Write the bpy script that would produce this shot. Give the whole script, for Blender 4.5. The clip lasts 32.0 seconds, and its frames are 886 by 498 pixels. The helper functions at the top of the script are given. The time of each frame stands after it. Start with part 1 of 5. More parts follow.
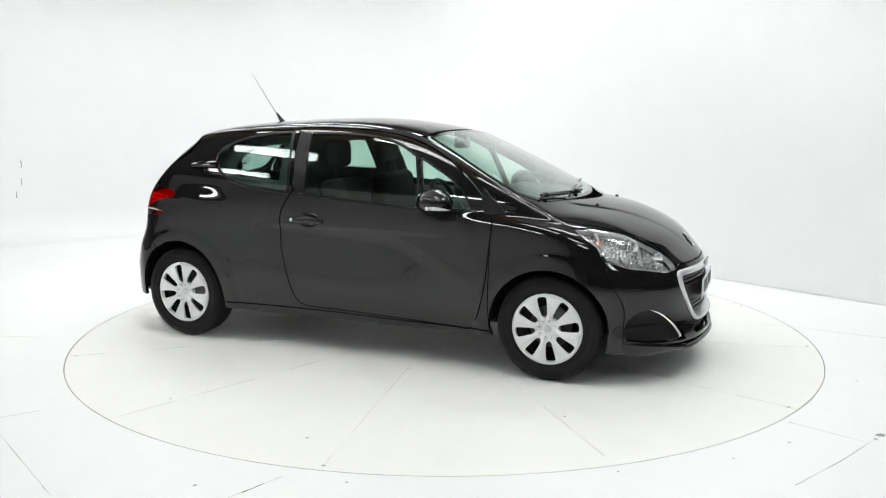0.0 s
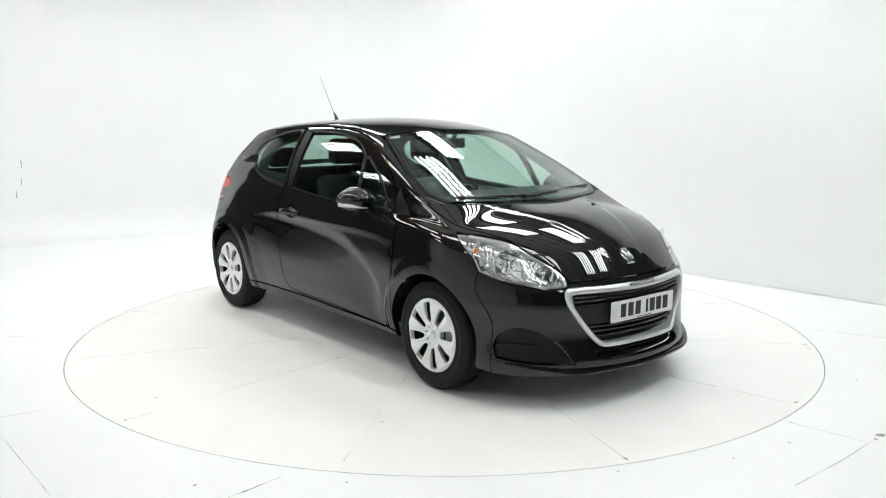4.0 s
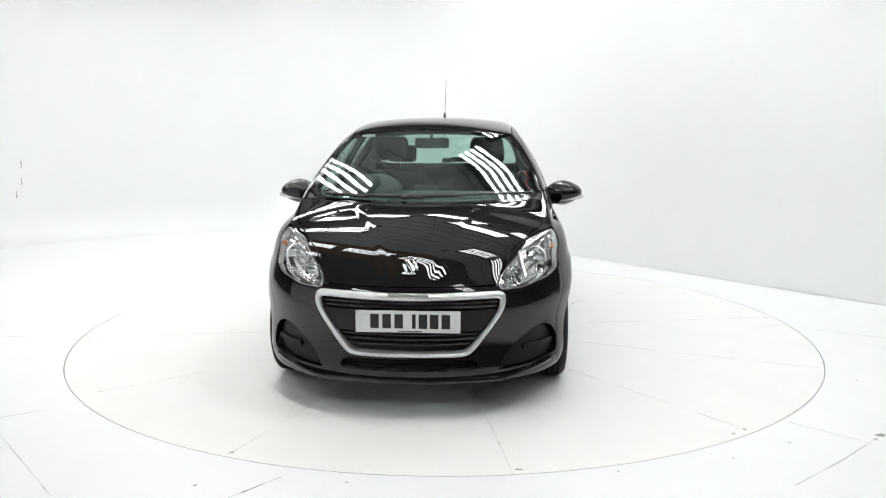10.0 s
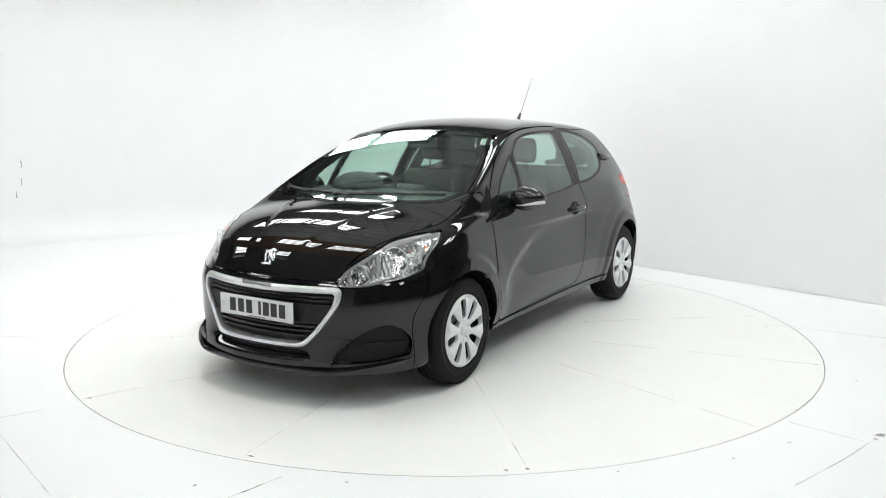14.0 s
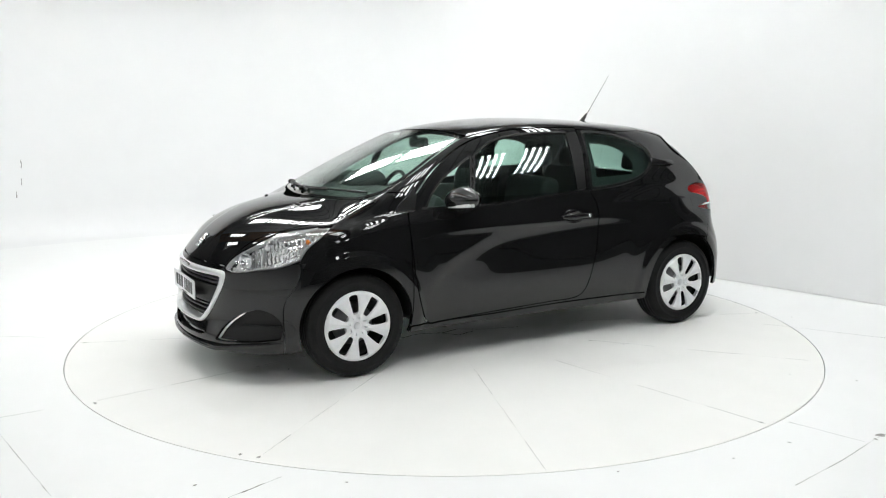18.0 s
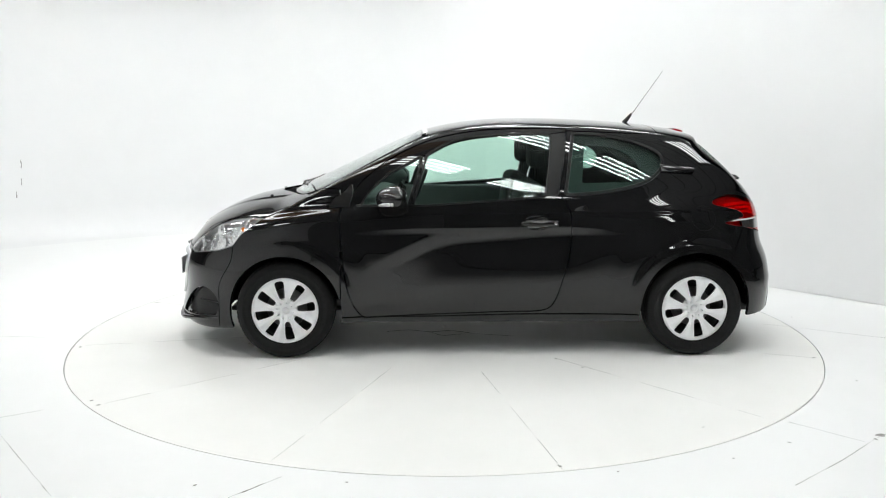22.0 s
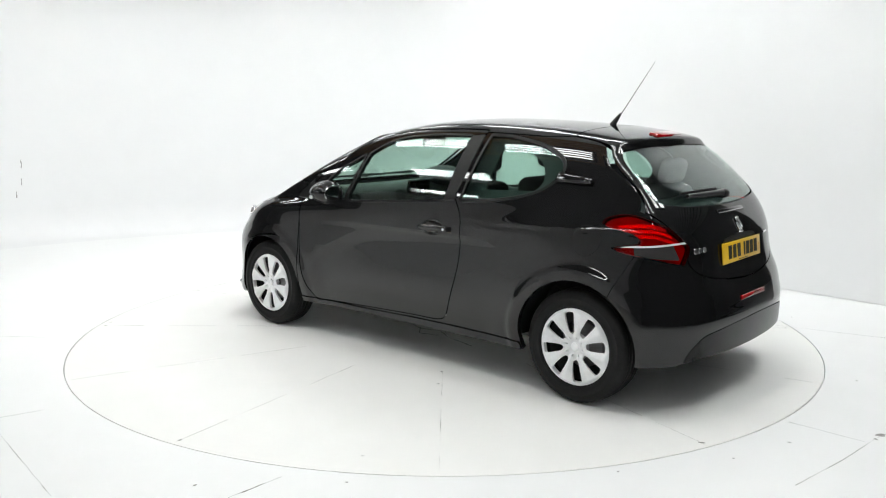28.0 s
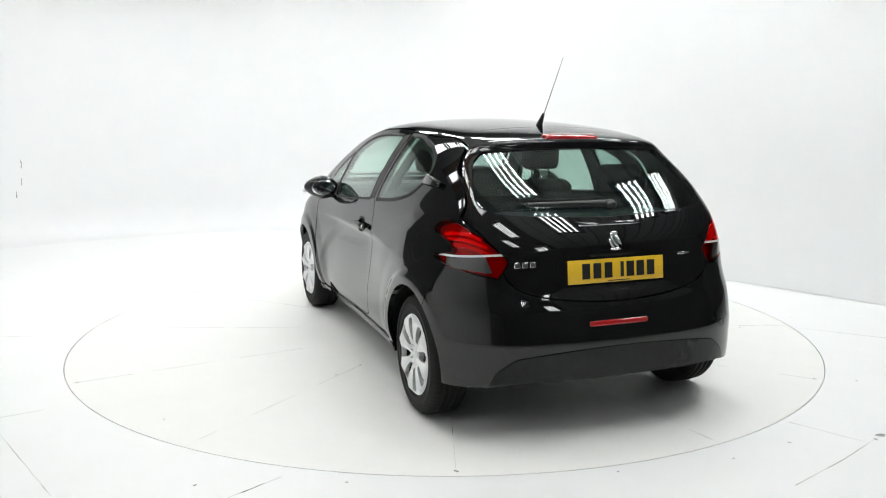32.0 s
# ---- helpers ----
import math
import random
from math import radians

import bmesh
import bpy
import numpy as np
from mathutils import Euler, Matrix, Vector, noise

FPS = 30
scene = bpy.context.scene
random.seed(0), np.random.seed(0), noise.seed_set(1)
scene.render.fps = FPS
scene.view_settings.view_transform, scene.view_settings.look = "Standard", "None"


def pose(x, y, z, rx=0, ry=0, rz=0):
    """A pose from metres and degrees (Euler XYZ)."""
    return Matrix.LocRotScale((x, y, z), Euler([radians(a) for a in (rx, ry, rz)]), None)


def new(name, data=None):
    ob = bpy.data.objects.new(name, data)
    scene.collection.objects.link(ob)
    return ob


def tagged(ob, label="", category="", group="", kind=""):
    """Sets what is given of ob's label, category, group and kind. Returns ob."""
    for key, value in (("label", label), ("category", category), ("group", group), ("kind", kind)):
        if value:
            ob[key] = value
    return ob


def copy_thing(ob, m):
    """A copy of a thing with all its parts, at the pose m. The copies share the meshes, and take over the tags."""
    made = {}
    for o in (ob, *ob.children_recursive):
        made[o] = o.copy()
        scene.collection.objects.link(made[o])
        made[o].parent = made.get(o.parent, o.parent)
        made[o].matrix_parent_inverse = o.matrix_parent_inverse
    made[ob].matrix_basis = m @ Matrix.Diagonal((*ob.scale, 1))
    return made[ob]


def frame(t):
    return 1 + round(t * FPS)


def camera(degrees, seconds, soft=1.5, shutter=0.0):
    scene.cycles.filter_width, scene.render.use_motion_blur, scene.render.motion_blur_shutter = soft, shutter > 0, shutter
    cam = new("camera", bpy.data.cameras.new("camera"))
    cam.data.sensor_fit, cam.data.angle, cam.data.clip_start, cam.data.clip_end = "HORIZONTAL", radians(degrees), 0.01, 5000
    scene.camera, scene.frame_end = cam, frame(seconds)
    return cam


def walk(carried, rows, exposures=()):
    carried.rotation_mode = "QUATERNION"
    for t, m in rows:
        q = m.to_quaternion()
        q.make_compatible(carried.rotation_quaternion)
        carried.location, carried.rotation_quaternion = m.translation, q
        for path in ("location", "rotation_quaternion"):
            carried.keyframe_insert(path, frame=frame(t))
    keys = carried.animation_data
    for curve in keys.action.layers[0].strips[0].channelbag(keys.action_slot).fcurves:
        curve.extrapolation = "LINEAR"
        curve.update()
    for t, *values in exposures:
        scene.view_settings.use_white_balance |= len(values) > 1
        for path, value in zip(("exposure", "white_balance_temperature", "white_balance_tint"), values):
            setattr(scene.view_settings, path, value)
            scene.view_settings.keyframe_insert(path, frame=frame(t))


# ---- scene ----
# A static tripod camera watches a hatchback turn on a motor turntable.
EYE, YAW, PITCH, ROLL = (0.0, -5.760, 1.505), 0.089, -9.306, -0.065
cam = camera(56.05, 32.0, soft=1.1)
CAM_POSE = pose(*EYE, 0, 0, YAW) @ pose(0, 0, 0, 90 + PITCH, 0, 0) @ pose(0, 0, 0, 0, 0, -ROLL)
walk(cam, [(0, CAM_POSE), (32, CAM_POSE)], exposures=[(0, 0.0), (32, 0.0)])

TURN_START, TURN_RATE = -22.66, -7.073      # heading of the car, degrees and degrees a second
CAR_AT = (-0.2685, -0.0744)                 # the car's middle, off the turntable's axis
DISC_R = 2.471


# ---- world and light ----
world = bpy.data.worlds.new("studio_world")
world.use_nodes = True
world.node_tree.nodes["Background"].inputs[0].default_value = (0.8, 0.85, 0.9, 1)
world.node_tree.nodes["Background"].inputs[1].default_value = 0.0
scene.world = world


# ---- materials ----
def material(name, colour, rough=0.5, metal=0.0, **more):
    m = bpy.data.materials.new(name)
    m.use_nodes = True
    b = m.node_tree.nodes["Principled BSDF"]
    b.inputs["Base Color"].default_value = (*colour, 1)
    b.inputs["Roughness"].default_value = rough
    b.inputs["Metallic"].default_value = metal
    for k, v in more.items():
        b.inputs[k.replace("_", " ")].default_value = v
    return m


def wire(m, a, out, b, into):
    m.node_tree.links.new(a.outputs[out], b.inputs[into])


def node(m, kind, **values):
    n = m.node_tree.nodes.new(kind)
    for k, v in values.items():
        if k in n.inputs:
            n.inputs[k].default_value = v
    return n


def grain(m, scale, low, high, rough=None, bump=0.0, detail=6, stretch=(1, 1, 1)):
    """Vary a material's colour between low and high, its gloss and its relief by noise at scale."""
    b = m.node_tree.nodes["Principled BSDF"]
    co = node(m, "ShaderNodeTexCoord")
    mp = node(m, "ShaderNodeMapping", Scale=stretch)
    wire(m, co, "Object", mp, "Vector")
    ns = node(m, "ShaderNodeTexNoise", Scale=scale, Detail=detail, Roughness=0.6)
    wire(m, mp, "Vector", ns, "Vector")
    big = node(m, "ShaderNodeTexNoise", Scale=scale / 9, Detail=3)
    wire(m, mp, "Vector", big, "Vector")
    mixf = node(m, "ShaderNodeMath")
    mixf.operation = "MULTIPLY_ADD"
    mixf.inputs[1].default_value = 0.5
    wire(m, ns, "Fac", mixf, 0)
    half = node(m, "ShaderNodeMath")
    half.operation = "MULTIPLY"
    half.inputs[1].default_value = 0.5
    wire(m, big, "Fac", half, 0)
    wire(m, half, "Value", mixf, 2)
    ramp = node(m, "ShaderNodeValToRGB")
    ramp.color_ramp.elements[0].position, ramp.color_ramp.elements[1].position = 0.3, 0.7
    ramp.color_ramp.elements[0].color, ramp.color_ramp.elements[1].color = (*low, 1), (*high, 1)
    wire(m, mixf, "Value", ramp, "Fac")
    wire(m, ramp, "Color", b, "Base Color")
    if rough:
        rr = node(m, "ShaderNodeMapRange")
        rr.inputs["To Min"].default_value, rr.inputs["To Max"].default_value = rough
        wire(m, mixf, "Value", rr, "Value")
        wire(m, rr, "Result", b, "Roughness")
    if bump:
        bp = node(m, "ShaderNodeBump", Strength=bump, Distance=0.002)
        wire(m, ns, "Fac", bp, "Height")
        wire(m, bp, "Normal", b, "Normal")
    return m


WHITE_WALL = grain(material("white_studio_paint", (0.8, 0.8, 0.8), 0.7), 3, (0.82, 0.823, 0.83), (0.85, 0.853, 0.858), (0.6, 0.8), 0.05)
WHITE_FLOOR = grain(material("white_floor_paint", (0.8, 0.8, 0.8), 0.35), 5, (0.84, 0.84, 0.82), (0.88, 0.875, 0.857), (0.42, 0.6), 0.06)
COOL_FLOOR = grain(material("cool_white_floor_paint", (0.8, 0.8, 0.8), 0.4), 4, (0.84, 0.845, 0.845), (0.872, 0.876, 0.876), (0.42, 0.6), 0.06)
BLACK_STEEL = grain(material("black_wheel_steel", (0.02, 0.02, 0.02), 0.5), 80, (0.014, 0.014, 0.014), (0.03, 0.03, 0.03), (0.4, 0.6), 0.1)
DARK_ROOF = grain(material("dark_roof_sheet", (0.05, 0.05, 0.05), 0.7), 6, (0.08, 0.082, 0.082), (0.12, 0.12, 0.12), (0.5, 0.8), 0.1)
ROOF_SHEET = grain(material("grey_roof_sheet", (0.5, 0.5, 0.5), 0.6), 2, (0.46, 0.46, 0.46), (0.54, 0.54, 0.54), (0.5, 0.7), 0.05)
CONCRETE = grain(material("grey_concrete", (0.2, 0.2, 0.2), 0.7), 4, (0.30, 0.30, 0.30), (0.40, 0.40, 0.395), (0.5, 0.8), 0.1)
HALL_FLOOR = grain(material("bare_hall_floor", (0.12, 0.12, 0.12), 0.7), 3, (0.09, 0.09, 0.09), (0.15, 0.15, 0.148), (0.5, 0.8), 0.1)
# unseen front floor: white-to-grey grade with noise, set to tone the car's reflections
GRADED_FLOOR = material("graded_front_floor", (0.5, 0.5, 0.5), 0.5)
_c = node(GRADED_FLOOR, "ShaderNodeTexCoord")
_x = node(GRADED_FLOOR, "ShaderNodeSeparateXYZ")
_n = node(GRADED_FLOOR, "ShaderNodeTexNoise", Scale=1.3, Detail=8.0)
_g = node(GRADED_FLOOR, "ShaderNodeMapRange")
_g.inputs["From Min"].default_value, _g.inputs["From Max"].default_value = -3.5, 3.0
_a = node(GRADED_FLOOR, "ShaderNodeMath")
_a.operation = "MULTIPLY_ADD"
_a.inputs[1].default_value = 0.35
_k = node(GRADED_FLOOR, "ShaderNodeValToRGB")
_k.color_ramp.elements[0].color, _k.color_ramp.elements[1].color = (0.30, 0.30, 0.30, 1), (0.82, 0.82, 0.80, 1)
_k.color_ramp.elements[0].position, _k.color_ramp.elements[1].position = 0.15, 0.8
wire(GRADED_FLOOR, _c, "Object", _x, 0)
wire(GRADED_FLOOR, _c, "Object", _n, "Vector")
_s = node(GRADED_FLOOR, "ShaderNodeMath")
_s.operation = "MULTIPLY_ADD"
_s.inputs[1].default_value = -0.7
wire(GRADED_FLOOR, _x, "X", _s, 0)
wire(GRADED_FLOOR, _x, "Y", _s, 2)
wire(GRADED_FLOOR, _s, 0, _g, "Value")
wire(GRADED_FLOOR, _n, "Fac", _a, 0)
wire(GRADED_FLOOR, _g, "Result", _a, 2)
wire(GRADED_FLOOR, _a, 0, _k, "Fac")
wire(GRADED_FLOOR, _k, "Color", GRADED_FLOOR.node_tree.nodes["Principled BSDF"], "Base Color")
PAINT = material("black_car_paint", (0.0085, 0.0086, 0.009), 0.3, 0.0, Coat_Weight=1.0, Coat_Roughness=0.012, Coat_IOR=1.54)
PAINT.node_tree.nodes["Principled BSDF"].inputs["Specular IOR Level"].default_value = 0.0
PLASTIC = grain(material("black_textured_plastic", (0.008, 0.008, 0.008), 0.4, Specular_IOR_Level=0.3), 300, (0.006, 0.006, 0.006), (0.012, 0.012, 0.012), (0.38, 0.5), 0.15)
WINDOW_TRIM = material("matt_black_window_trim", (0.006, 0.006, 0.006), 0.38, Specular_IOR_Level=0.22)
VALANCE_PLASTIC = grain(material("dark_valance_plastic", (0.008, 0.008, 0.008), 0.3, Specular_IOR_Level=0.25), 250, (0.008, 0.008, 0.008), (0.014, 0.014, 0.014), (0.2, 0.28), 0.02)
PURLIN_GREY = grain(material("grey_purlin_paint", (0.2, 0.2, 0.2), 0.6), 20, (0.17, 0.17, 0.17), (0.24, 0.24, 0.24))
SATIN = material("satin_black_trim", (0.008, 0.008, 0.008), 0.28)
GLOSS_BLACK = material("gloss_black_plastic", (0.004, 0.004, 0.004), 0.06)
RUBBER = grain(material("tyre_rubber", (0.01, 0.01, 0.01), 0.7, Specular_IOR_Level=0.2), 60, (0.007, 0.007, 0.007), (0.015, 0.015, 0.015), (0.55, 0.8), 0.2)
SILVER = grain(material("silver_wheel_lacquer", (0.8, 0.81, 0.82), 0.32, 0.0), 400, (0.80, 0.81, 0.82), (0.88, 0.885, 0.89), (0.28, 0.4))
SATIN_SILVER = material("satin_silver_trim", (0.74, 0.75, 0.76), 0.3, 0.6)
CHROME = material("chrome", (0.85, 0.86, 0.87), 0.06, 1.0)
NAME_BAR = material("smoked_name_bar", (0.3, 0.3, 0.31), 0.2, 0.6)
BRUSHED = material("worn_steel", (0.35, 0.35, 0.35), 0.4, 1.0)
TRIM = grain(material("dark_cabin_plastic", (0.03, 0.03, 0.032), 0.6), 200, (0.036, 0.038, 0.040), (0.055, 0.057, 0.059), (0.45, 0.65), 0.1)
HEADLINER = grain(material("grey_headliner_cloth", (0.3, 0.3, 0.29), 0.9), 300, (0.42, 0.42, 0.41), (0.50, 0.50, 0.49))
FABRIC = grain(material("dark_seat_cloth", (0.03, 0.03, 0.033), 0.9), 250, (0.012, 0.012, 0.013), (0.028, 0.028, 0.030), None, 0.3)
WHITE_PLATE = material("white_plate", (0.78, 0.79, 0.80), 0.3)
YELLOW_PLATE = material("yellow_plate", (0.80, 0.50, 0.03), 0.3)
INK = material("plate_ink", (0.01, 0.01, 0.01), 0.4)
RED_LENS = material("red_lamp_lens", (0.34, 0.006, 0.008), 0.05, Coat_Weight=1.0)
LAMP_CHROME = material("lamp_chrome", (0.96, 0.965, 0.97), 0.09, 0.85)
LAMP_SILVER = material("lamp_silver_bezel", (0.80, 0.81, 0.82), 0.12, 0.6)
TAIL_BACK = grain(material("red_lamp_reflector", (0.5, 0.05, 0.05), 0.4), 30, (0.30, 0.02, 0.02), (0.50, 0.04, 0.04), (0.25, 0.5), 0.2)
TAIL_CLAW = material("bright_red_light_guide", (0.95, 0.16, 0.12), 0.25)
SMOKED = material("smoked_lamp_lens", (0.05, 0.047, 0.047), 0.08, Coat_Weight=1.0)
ORANGE = material("amber_bulb", (0.8, 0.22, 0.03), 0.2)
CLEAR_WHITE = material("white_lamp_lens", (0.75, 0.75, 0.75), 0.15, Coat_Weight=1.0)
SEAM = grain(material("dark_floor_joint", (0.12, 0.12, 0.115), 0.8), 9, (0.10, 0.10, 0.10), (0.6, 0.6, 0.59))
CRACK = grain(material("bare_grey_crack", (0.2, 0.2, 0.2), 0.8), 14, (0.13, 0.13, 0.125), (0.52, 0.52, 0.50))
DOOR_LINING = grain(material("grey_door_lining", (0.15, 0.15, 0.155), 0.7), 180, (0.15, 0.15, 0.155), (0.21, 0.21, 0.215), (0.55, 0.75), 0.1)
WOOD = grain(material("brown_timber", (0.25, 0.14, 0.06), 0.6), 12, (0.17, 0.09, 0.04), (0.30, 0.17, 0.08), None, 0.1, stretch=(1, 1, 0.1))


def pane_material(name, tint, gloss_rough=0.0):
    m = bpy.data.materials.new(name)
    m.use_nodes = True
    t = m.node_tree
    t.nodes.remove(t.nodes["Principled BSDF"])
    out = t.nodes["Material Output"]
    clear = node(m, "ShaderNodeBsdfTransparent", Color=(*tint, 1))
    gloss = node(m, "ShaderNodeBsdfGlossy", Color=(1, 1, 1, 1), Roughness=gloss_rough)
    lw = node(m, "ShaderNodeLayerWeight", Blend=0.5)
    pw = node(m, "ShaderNodeMath")
    pw.operation = "POWER"
    pw.inputs[1].default_value = 5
    wire(m, lw, "Facing", pw, 0)
    fr = node(m, "ShaderNodeMath")
    fr.operation = "MULTIPLY_ADD"
    fr.inputs[1].default_value, fr.inputs[2].default_value = 0.95, 0.04
    wire(m, pw, 0, fr, 0)
    mix = node(m, "ShaderNodeMixShader")
    wire(m, fr, 0, mix, 0)
    wire(m, clear, 0, mix, 1)
    wire(m, gloss, 0, mix, 2)
    wire(m, mix, 0, out, 0)
    return m


GLASS = pane_material("green_tinted_glass", (0.84, 0.935, 0.895))
DARK_GLASS = pane_material("privacy_glass", (0.72, 0.83, 0.79))
TAIL_GLASS = pane_material("red_tail_lens", (0.93, 0.10, 0.095))
REAR_TINT = pane_material("dark_rear_glass", (0.74, 0.83, 0.80))
LAMP_GLASS = pane_material("clear_lamp_cover", (0.97, 0.97, 0.97))


def glow(name, colour, strength):
    m = material(name, colour, 0.5)
    b = m.node_tree.nodes["Principled BSDF"]
    b.inputs["Emission Color"].default_value = (*colour, 1)
    b.inputs["Emission Strength"].default_value = strength
    return m


TUBE_GLOW = glow("fluorescent_tube", (0.974, 1.0, 0.992), 25.8)


# ---- mesh helpers ----
def mesh_of(name, V, F, mats, face_mats=None, normals=None, smooth=True):
    """A mesh from vertices and faces (arrays or lists)."""
    me = bpy.data.meshes.new(name)
    if isinstance(F, np.ndarray):
        V = np.asarray(V, np.float32)
        n = F.shape[1]
        me.vertices.add(len(V))
        me.vertices.foreach_set("co", V.ravel())
        me.loops.add(F.size)
        me.loops.foreach_set("vertex_index", F.astype(np.int32).ravel())
        me.polygons.add(len(F))
        me.polygons.foreach_set("loop_start", np.arange(0, F.size, n, dtype=np.int32))
        me.polygons.foreach_set("loop_total", np.full(len(F), n, np.int32))
        me.update(calc_edges=True)
    else:
        me.from_pydata([tuple(v) for v in V], [], F)
        me.update()
    for m in mats if isinstance(mats, (list, tuple)) else [mats]:
        me.materials.append(m)
    if face_mats is not None:
        me.polygons.foreach_set("material_index", np.asarray(face_mats, np.int32))
    me.polygons.foreach_set("use_smooth", np.full(len(me.polygons), smooth))
    if normals is not None:
        me.normals_split_custom_set_from_vertices(np.asarray(normals).tolist())
    return me


def part(name, mesh, material_, parent, label="", at=None):
    """Link a mesh (or a bmesh, which is used up) as one object under parent."""
    if isinstance(mesh, bmesh.types.BMesh):
        bm, mesh = mesh, bpy.data.meshes.new(name)
        bm.to_mesh(mesh)
        bm.free()
        mesh.materials.append(material_)
    ob = new(name, mesh)
    if parent:
        ob.parent = parent
    if at is not None:
        ob.matrix_basis = at
    return tagged(ob, label) if label else ob


def smooth_faces(bm, angle=40):
    for f in bm.faces:
        f.smooth = True
    for e in bm.edges:
        if len(e.link_faces) == 2 and e.calc_face_angle(0) > radians(angle):
            e.smooth = False
    return bm


def box(sx, sy, sz, at=(0, 0, 0), bevel=0.0, segments=2, bm=None):
    own = bm is None
    bm = bm or bmesh.new()
    r = bmesh.ops.create_cube(bm, size=1, matrix=Matrix.Translation(at) @ Matrix.Diagonal((sx, sy, sz, 1)))
    if bevel:
        es = list({e for v in r["verts"] for e in v.link_edges})
        bmesh.ops.bevel(bm, geom=es, offset=bevel, segments=segments, affect="EDGES", profile=0.5)
    return smooth_faces(bm) if own else bm


def lathe(profile, n=48, axis="y"):
    """Turn (radius, along) pairs round an axis; the ends stay open."""
    V, F = [], []
    k = len(profile)
    for i in range(n):
        a = 2 * math.pi * i / n
        for r, h in profile:
            p = (r * math.cos(a), h, r * math.sin(a))
            V.append(p if axis == "y" else (p[0], p[2], p[1]))
    for i in range(n):
        for j in range(k - 1):
            q = (i * k + j, i * k + j + 1, (i + 1) % n * k + j + 1, (i + 1) % n * k + j)
            F.append(q if axis == "y" else q[::-1])
    return V, F


def outline(points, closed=True, n=8):
    """A smooth line through points; a point given with a third value 1 is a corner."""
    P = [np.array(p[:2], float) for p in points]
    sharp = [len(p) > 2 for p in points]
    k, out = len(P), []
    for i in range(k if closed else k - 1):
        a, b = P[i], P[(i + 1) % k]
        ta = np.zeros(2) + (b - a) if sharp[i] or (not closed and i == 0) else (b - P[i - 1]) / 2
        tb = (b - a) if sharp[(i + 1) % k] or (not closed and i == k - 2) else (P[(i + 2) % k] - a) / 2
        d = np.linalg.norm(b - a)
        ta, tb = (v * min(1, 1.2 * d / max(np.linalg.norm(v), 1e-9)) for v in (ta, tb))
        for j in range(n):
            s = j / n
            out.append((2 * s**3 - 3 * s**2 + 1) * a + (s**3 - 2 * s**2 + s) * ta + (3 * s**2 - 2 * s**3) * b + (s**3 - s**2) * tb)
    if not closed:
        out.append(P[-1])
    return np.array(out)


def poly_field(poly, u, v):
    """Signed distance to a closed outline, negative inside."""
    d2 = np.full(len(u), 1e9)
    inside = np.zeros(len(u), bool)
    for a, b in zip(poly, np.roll(poly, -1, 0)):
        e = b - a
        t = np.clip(((u - a[0]) * e[0] + (v - a[1]) * e[1]) / max(e @ e, 1e-12), 0, 1)
        d2 = np.minimum(d2, (u - a[0] - t * e[0])**2 + (v - a[1] - t * e[1])**2)
        if abs(e[1]) > 1e-12:
            cross = ((a[1] > v) != (b[1] > v)) & (u < a[0] + (v - a[1]) / e[1] * e[0])
            inside ^= cross
    return np.where(inside, -1, 1) * np.sqrt(d2)


